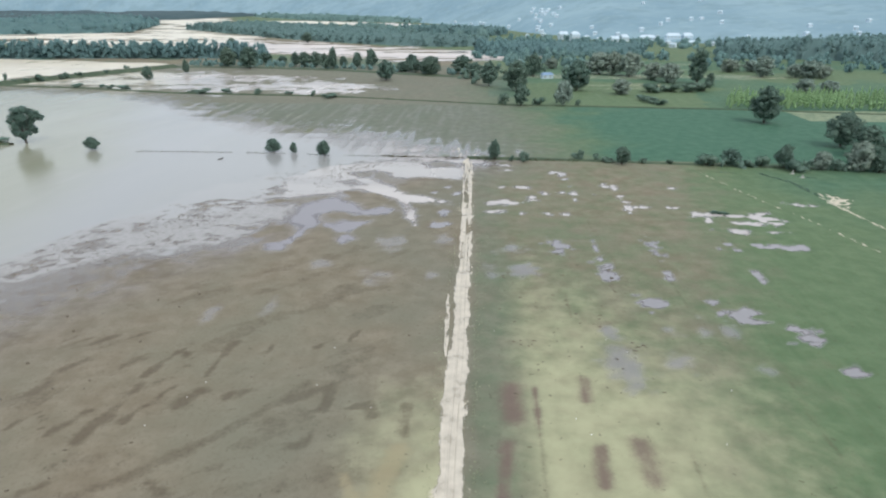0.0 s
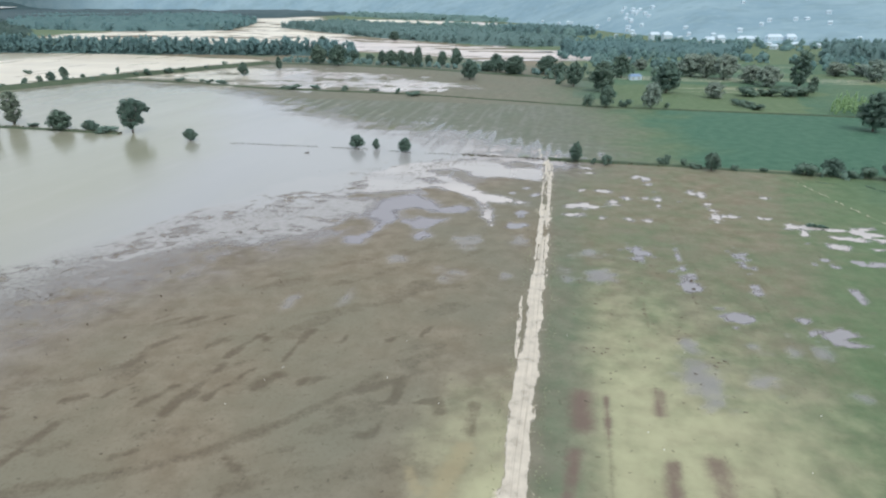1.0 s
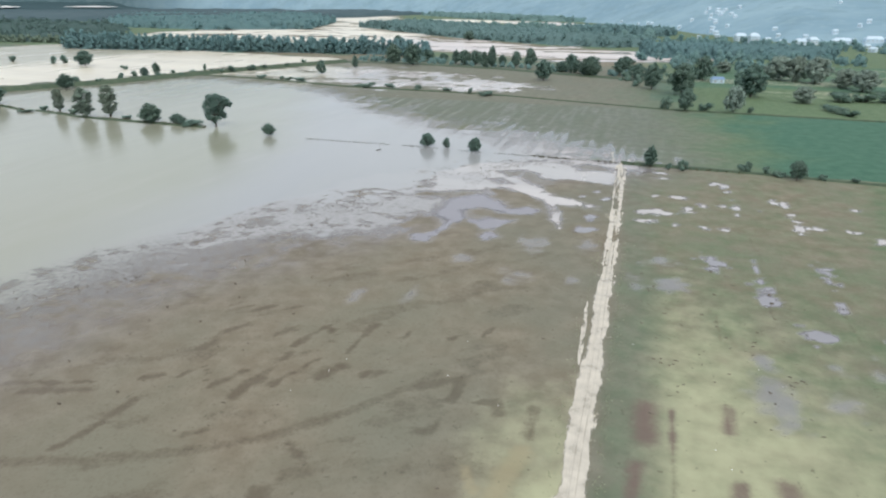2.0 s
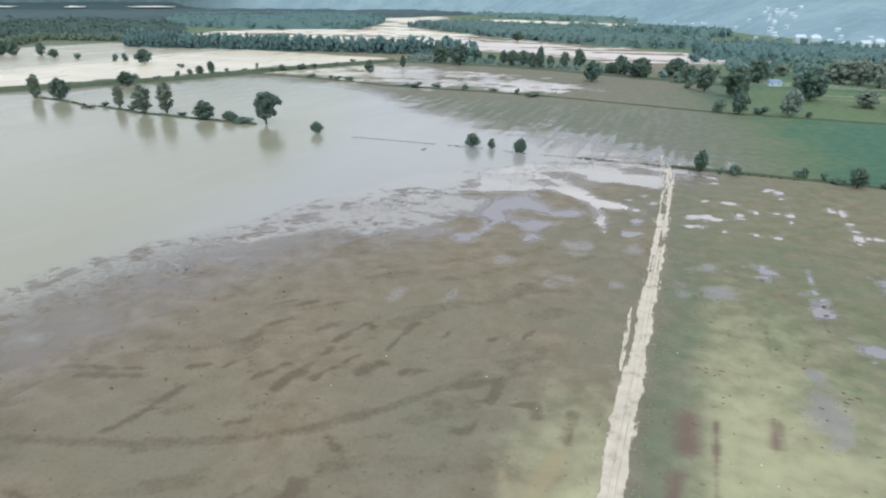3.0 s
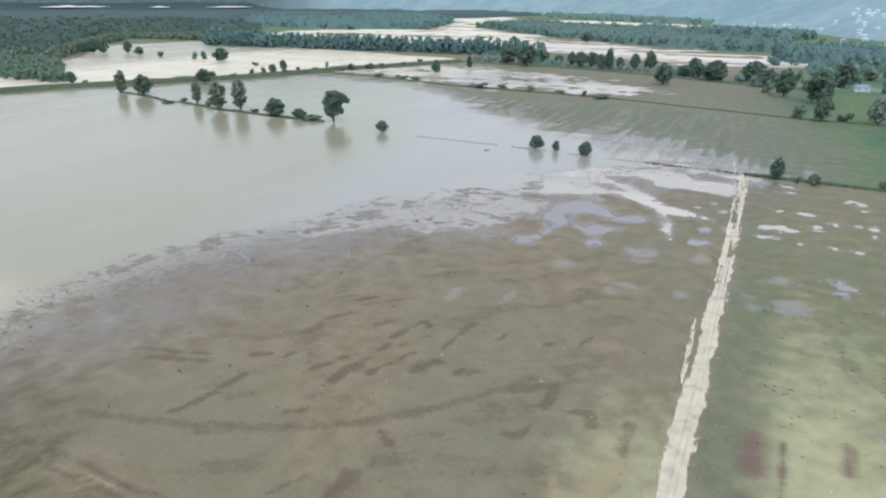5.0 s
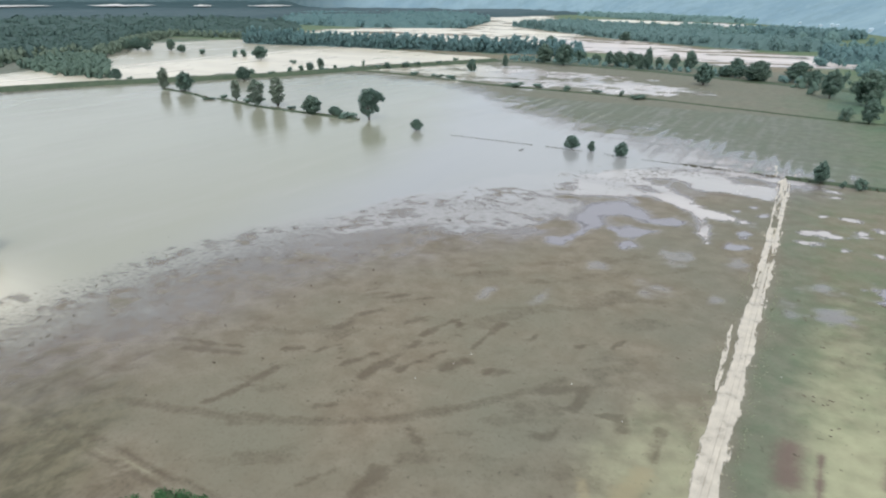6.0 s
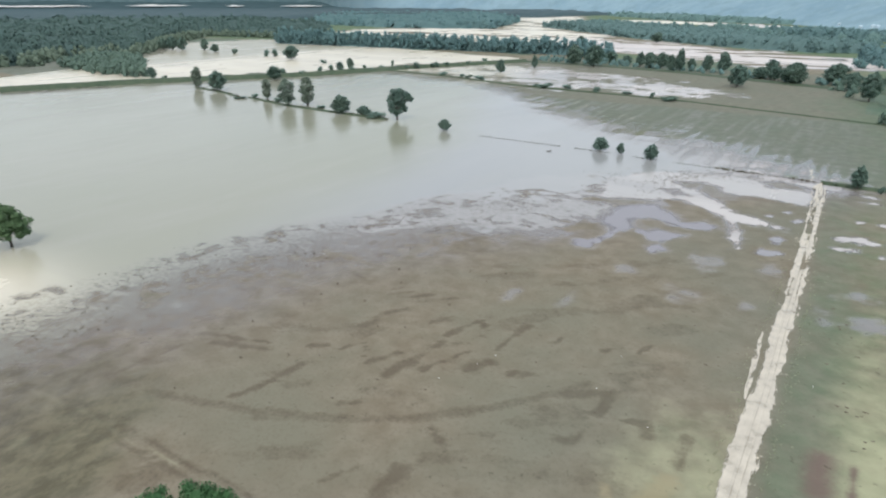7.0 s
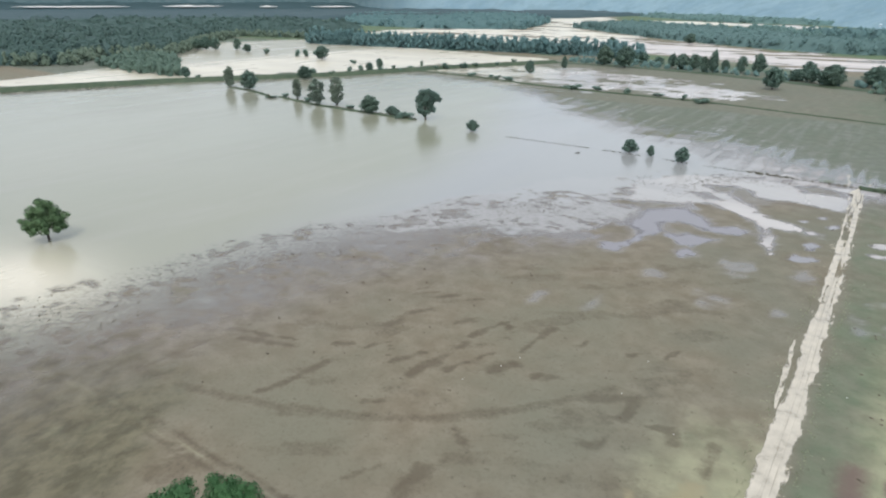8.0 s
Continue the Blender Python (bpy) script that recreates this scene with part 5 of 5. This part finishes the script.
reed_line("reeds", [(-150, 252), (-92, 252.5), (-67, 250.5), (-9, 250)], 0.45, 0.42, "broken line of drowned reeds across the flood", 5)
reed_line("fence_reeds", [(-46, 250.6), (-9, 250)], 0.4, 0.7, "dark reeds and broken fence stakes by the road end", 9)
reed_line("ditch_weeds", [(101, 232), (105.5, 224), (107.7, 219.7), (109.4, 204)], 0.5, 0.9, "dark weeds along the dry end of a ditch", 11, M_LEAF)
reed_line("ditch_weeds", [(86, 233.5), (97, 231.5)], 0.5, 0.7, "dark weeds along the dry end of a ditch", 12, M_LEAF)
reed_line("ditch_weeds", [(108, 229.5), (119, 226.5)], 0.5, 0.8, "dark weeds along the dry end of a ditch", 13, M_LEAF)
reed_line("puddle_weeds", [(69, 184.2), (73, 183.2)], 0.12, 0.9, "clump of dark weeds beside a puddle", 14, M_LEAF)
reed_line("hedge_weeds", [(-9, 249), (60, 246), (150, 239), (240, 230)], 1.1, 1.0, "rank weeds along the ditch bank", 6)
reed_line("bank_weeds", [(-412, 284), (-386, 282), (-350, 272), (-340, 273), (-294, 264), (-248, 262), (-214, 261)], 0.9, 1.4, "weeds on the drowned bank", 7)
reed_line("boundary_weeds", [(-380, 458), (-300, 448), (-223, 428), (-100, 417), (12, 389), (146, 381)], 1.6, 1.2, "weeds along the field boundary", 8)


# ---- loose things on the fields ----
def scatter(name, count, box, size, material, label, category, seed, long=3.0):
    """Sticks, clods and trash lying about, as thin bent slabs."""
    rng = np.random.default_rng(seed)
    x0, y0, x1, y1 = box
    vs, fs = [], []
    for k in range(count):
        x, y, a = rng.uniform(x0, x1), rng.uniform(y0, y1), rng.normal() * 0.5
        l, w, h = size * rng.uniform(0.4, 1.2) * long, size * rng.uniform(0.4, 1.0), 0.12
        c, q = math.cos(a), math.sin(a)
        pts = [(x + u * l * c / 2 - v * w * q / 2, y + u * l * q / 2 + v * w * c / 2) for u, v in ((-1, -0.5), (0.2, -1), (1, 0.1), (-0.1, 1))]
        vs += [(px, py, 0.05) for px, py in pts] + [(px, py, 0.36 + h * rng.uniform(0.3, 1)) for px, py in pts]
        b = 8 * k
        fs += [(b + 4, b + 5, b + 6, b + 7)] + [(b + i, b + (i + 1) % 4, b + 4 + (i + 1) % 4, b + 4 + i) for i in range(4)]
    tagged(new(name, mesh_of(name, np.array(vs), np.array(fs), material)), label, category, kind="stuff")


scatter("field_debris", 55, (0, 84, 36, 150), 0.13, M_POST, "dark sticks and clods left on the field", "debris", 1, 6.0)
scatter("mud_clods", 45, (-95, 45, -10, 120), 0.16, M_POST, "dark clods and straw left on the mud", "debris", 2, 4.0)
scatter("white_litter", 14, (-60, 62, 50, 110), 0.17, M_WHITE, "scraps of white litter on the wet field", "litter", 3, 1.0)


def road_tufts():
    rng = np.random.default_rng(9)
    vs, fs, base = [], [], 0
    for k in range(420):
        y = rng.uniform(58, 160)
        side = rng.choice([-1, 1])
        x = float(road_x(y)) + side * (2.6 + abs(rng.normal()) * 0.9)
        v, f, _ = leaf_cloud(rng, [(x, y, 0.33, rng.uniform(0.08, 0.22))], 7, 0.16)
        v[:, 2] = np.maximum(v[:, 2], 0.33)
        vs.append(v), fs.append(f + base)
        base += len(v)
    tagged(new("road_tufts", mesh_of("road_tufts", np.concatenate(vs), np.concatenate(fs), M_DUSTY)), "silt-dusted grass tufts along the dirt road", "grass", kind="stuff")


road_tufts()


def marker_post(x, y, high):
    top = new("marker_post")
    top.matrix_basis = pose(x, y, 0.1)
    bm = bmesh.new()
    bmesh.ops.create_cone(bm, cap_ends=True, segments=10, radius1=0.28, radius2=0.2, depth=high, matrix=Matrix.Translation((0, 0, high / 2)))
    part("shaft", bm, M_STAKE, top)
    bm = bmesh.new()
    bmesh.ops.create_cube(bm, size=1, matrix=Matrix.Translation((0, 0, 0.15)) @ Matrix.Diagonal((1.3, 1.3, 0.5, 1)))
    part("base", bm, M_STAKE, top)
    tagged(top, "pale concrete post beside the field ditch", "post", "concrete posts")


marker_post(113.6, 232.4, 1.5)
marker_post(114.8, 227.0, 1.2)


def driftwood(x, y):
    top = new("driftwood")
    top.matrix_basis = pose(x, y, 0, 0, 0, 25)
    bm = bmesh.new()
    limb(bm, (-1.1, 0, 0.0), (0.9, 0.1, 0.35), 0.22, 0.12)
    part("log", bm, M_BARK, top)
    for k, tip in enumerate(((0.5, 0.5, 1.2), (1.3, -0.3, 0.9), (-0.6, 0.3, 0.8))):
        bm = bmesh.new()
        limb(bm, (0.4 - 0.5 * k, 0.05, 0.2), tip, 0.1, 0.03, 5)
        part("branch", bm, M_BARK, top)
    tagged(top, "dark branched driftwood caught in the flood", "driftwood")


driftwood(-108.3, 240.3)


def distant_pool(turn, far, wide):
    """A white sheet for water, laid just above the far woods, which rise gently away; the white is painted sky glare.
    """
    f, rows = np.linspace(-1, 1, 25), []
    for v in (-1, -0.33, 0.33, 1):
        for u in f:
            r = far + 34 * v * (1 - u * u) * (1 + 0.8 * float(fbm(u * 40, v, 9, turn))) + 30 * float(fbm(u * 40, 0, 6, turn))
            a = radians(turn) - u * wide / 2 / far
            rows.append((-math.sin(a) * r, math.cos(a) * r, 20 + 44 * float(smooth(r, 4300, 4750))))
    # Plain white in place of sky shining on the water.
    me = mesh_of("distant_pool", np.array(rows), grid_faces(25, 4), M_WHITE)
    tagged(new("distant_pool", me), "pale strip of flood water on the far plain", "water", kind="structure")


for turn, far, wide in ((66, 4420, 620), (57.4, 4430, 380), (51.5, 4400, 120), (46.2, 4390, 290)):
    distant_pool(turn, far, wide)


def shore_tufts():
    """Small dark tufts that stick out of the shallows."""
    rng = np.random.default_rng(21)
    x, y = rng.uniform(-190, -15, 60000), rng.uniform(25, 246, 60000)
    flood = inside(x, y, FLOOD) + 12 * fbm(x, y, 30, 5)
    chance = np.exp(-((flood - 17) / 11) ** 2) * smooth(fbm(x, y, 9, 25) + 0.5 * fbm(x, y, 3, 27), -0.1, 0.4)
    keep = rng.random(60000) < np.where(x < -95, 0.3, 0.75) * chance
    vs, fs, base = [], [], 0
    for a, b in zip(x[keep], y[keep]):
        v, f, _ = leaf_cloud(rng, [(a, b, 0.03, rng.uniform(0.08, 0.3))], 6, 0.22, 0.3)
        v[:, 2] = np.maximum(v[:, 2], -0.05)
        vs.append(v), fs.append(f + base)
        base += len(v)
    tagged(new("shore_tufts", mesh_of("shore_tufts", np.concatenate(vs), np.concatenate(fs), M_TUFT)), "dark grass tufts standing out of the shallows", "grass", kind="stuff")


shore_tufts()
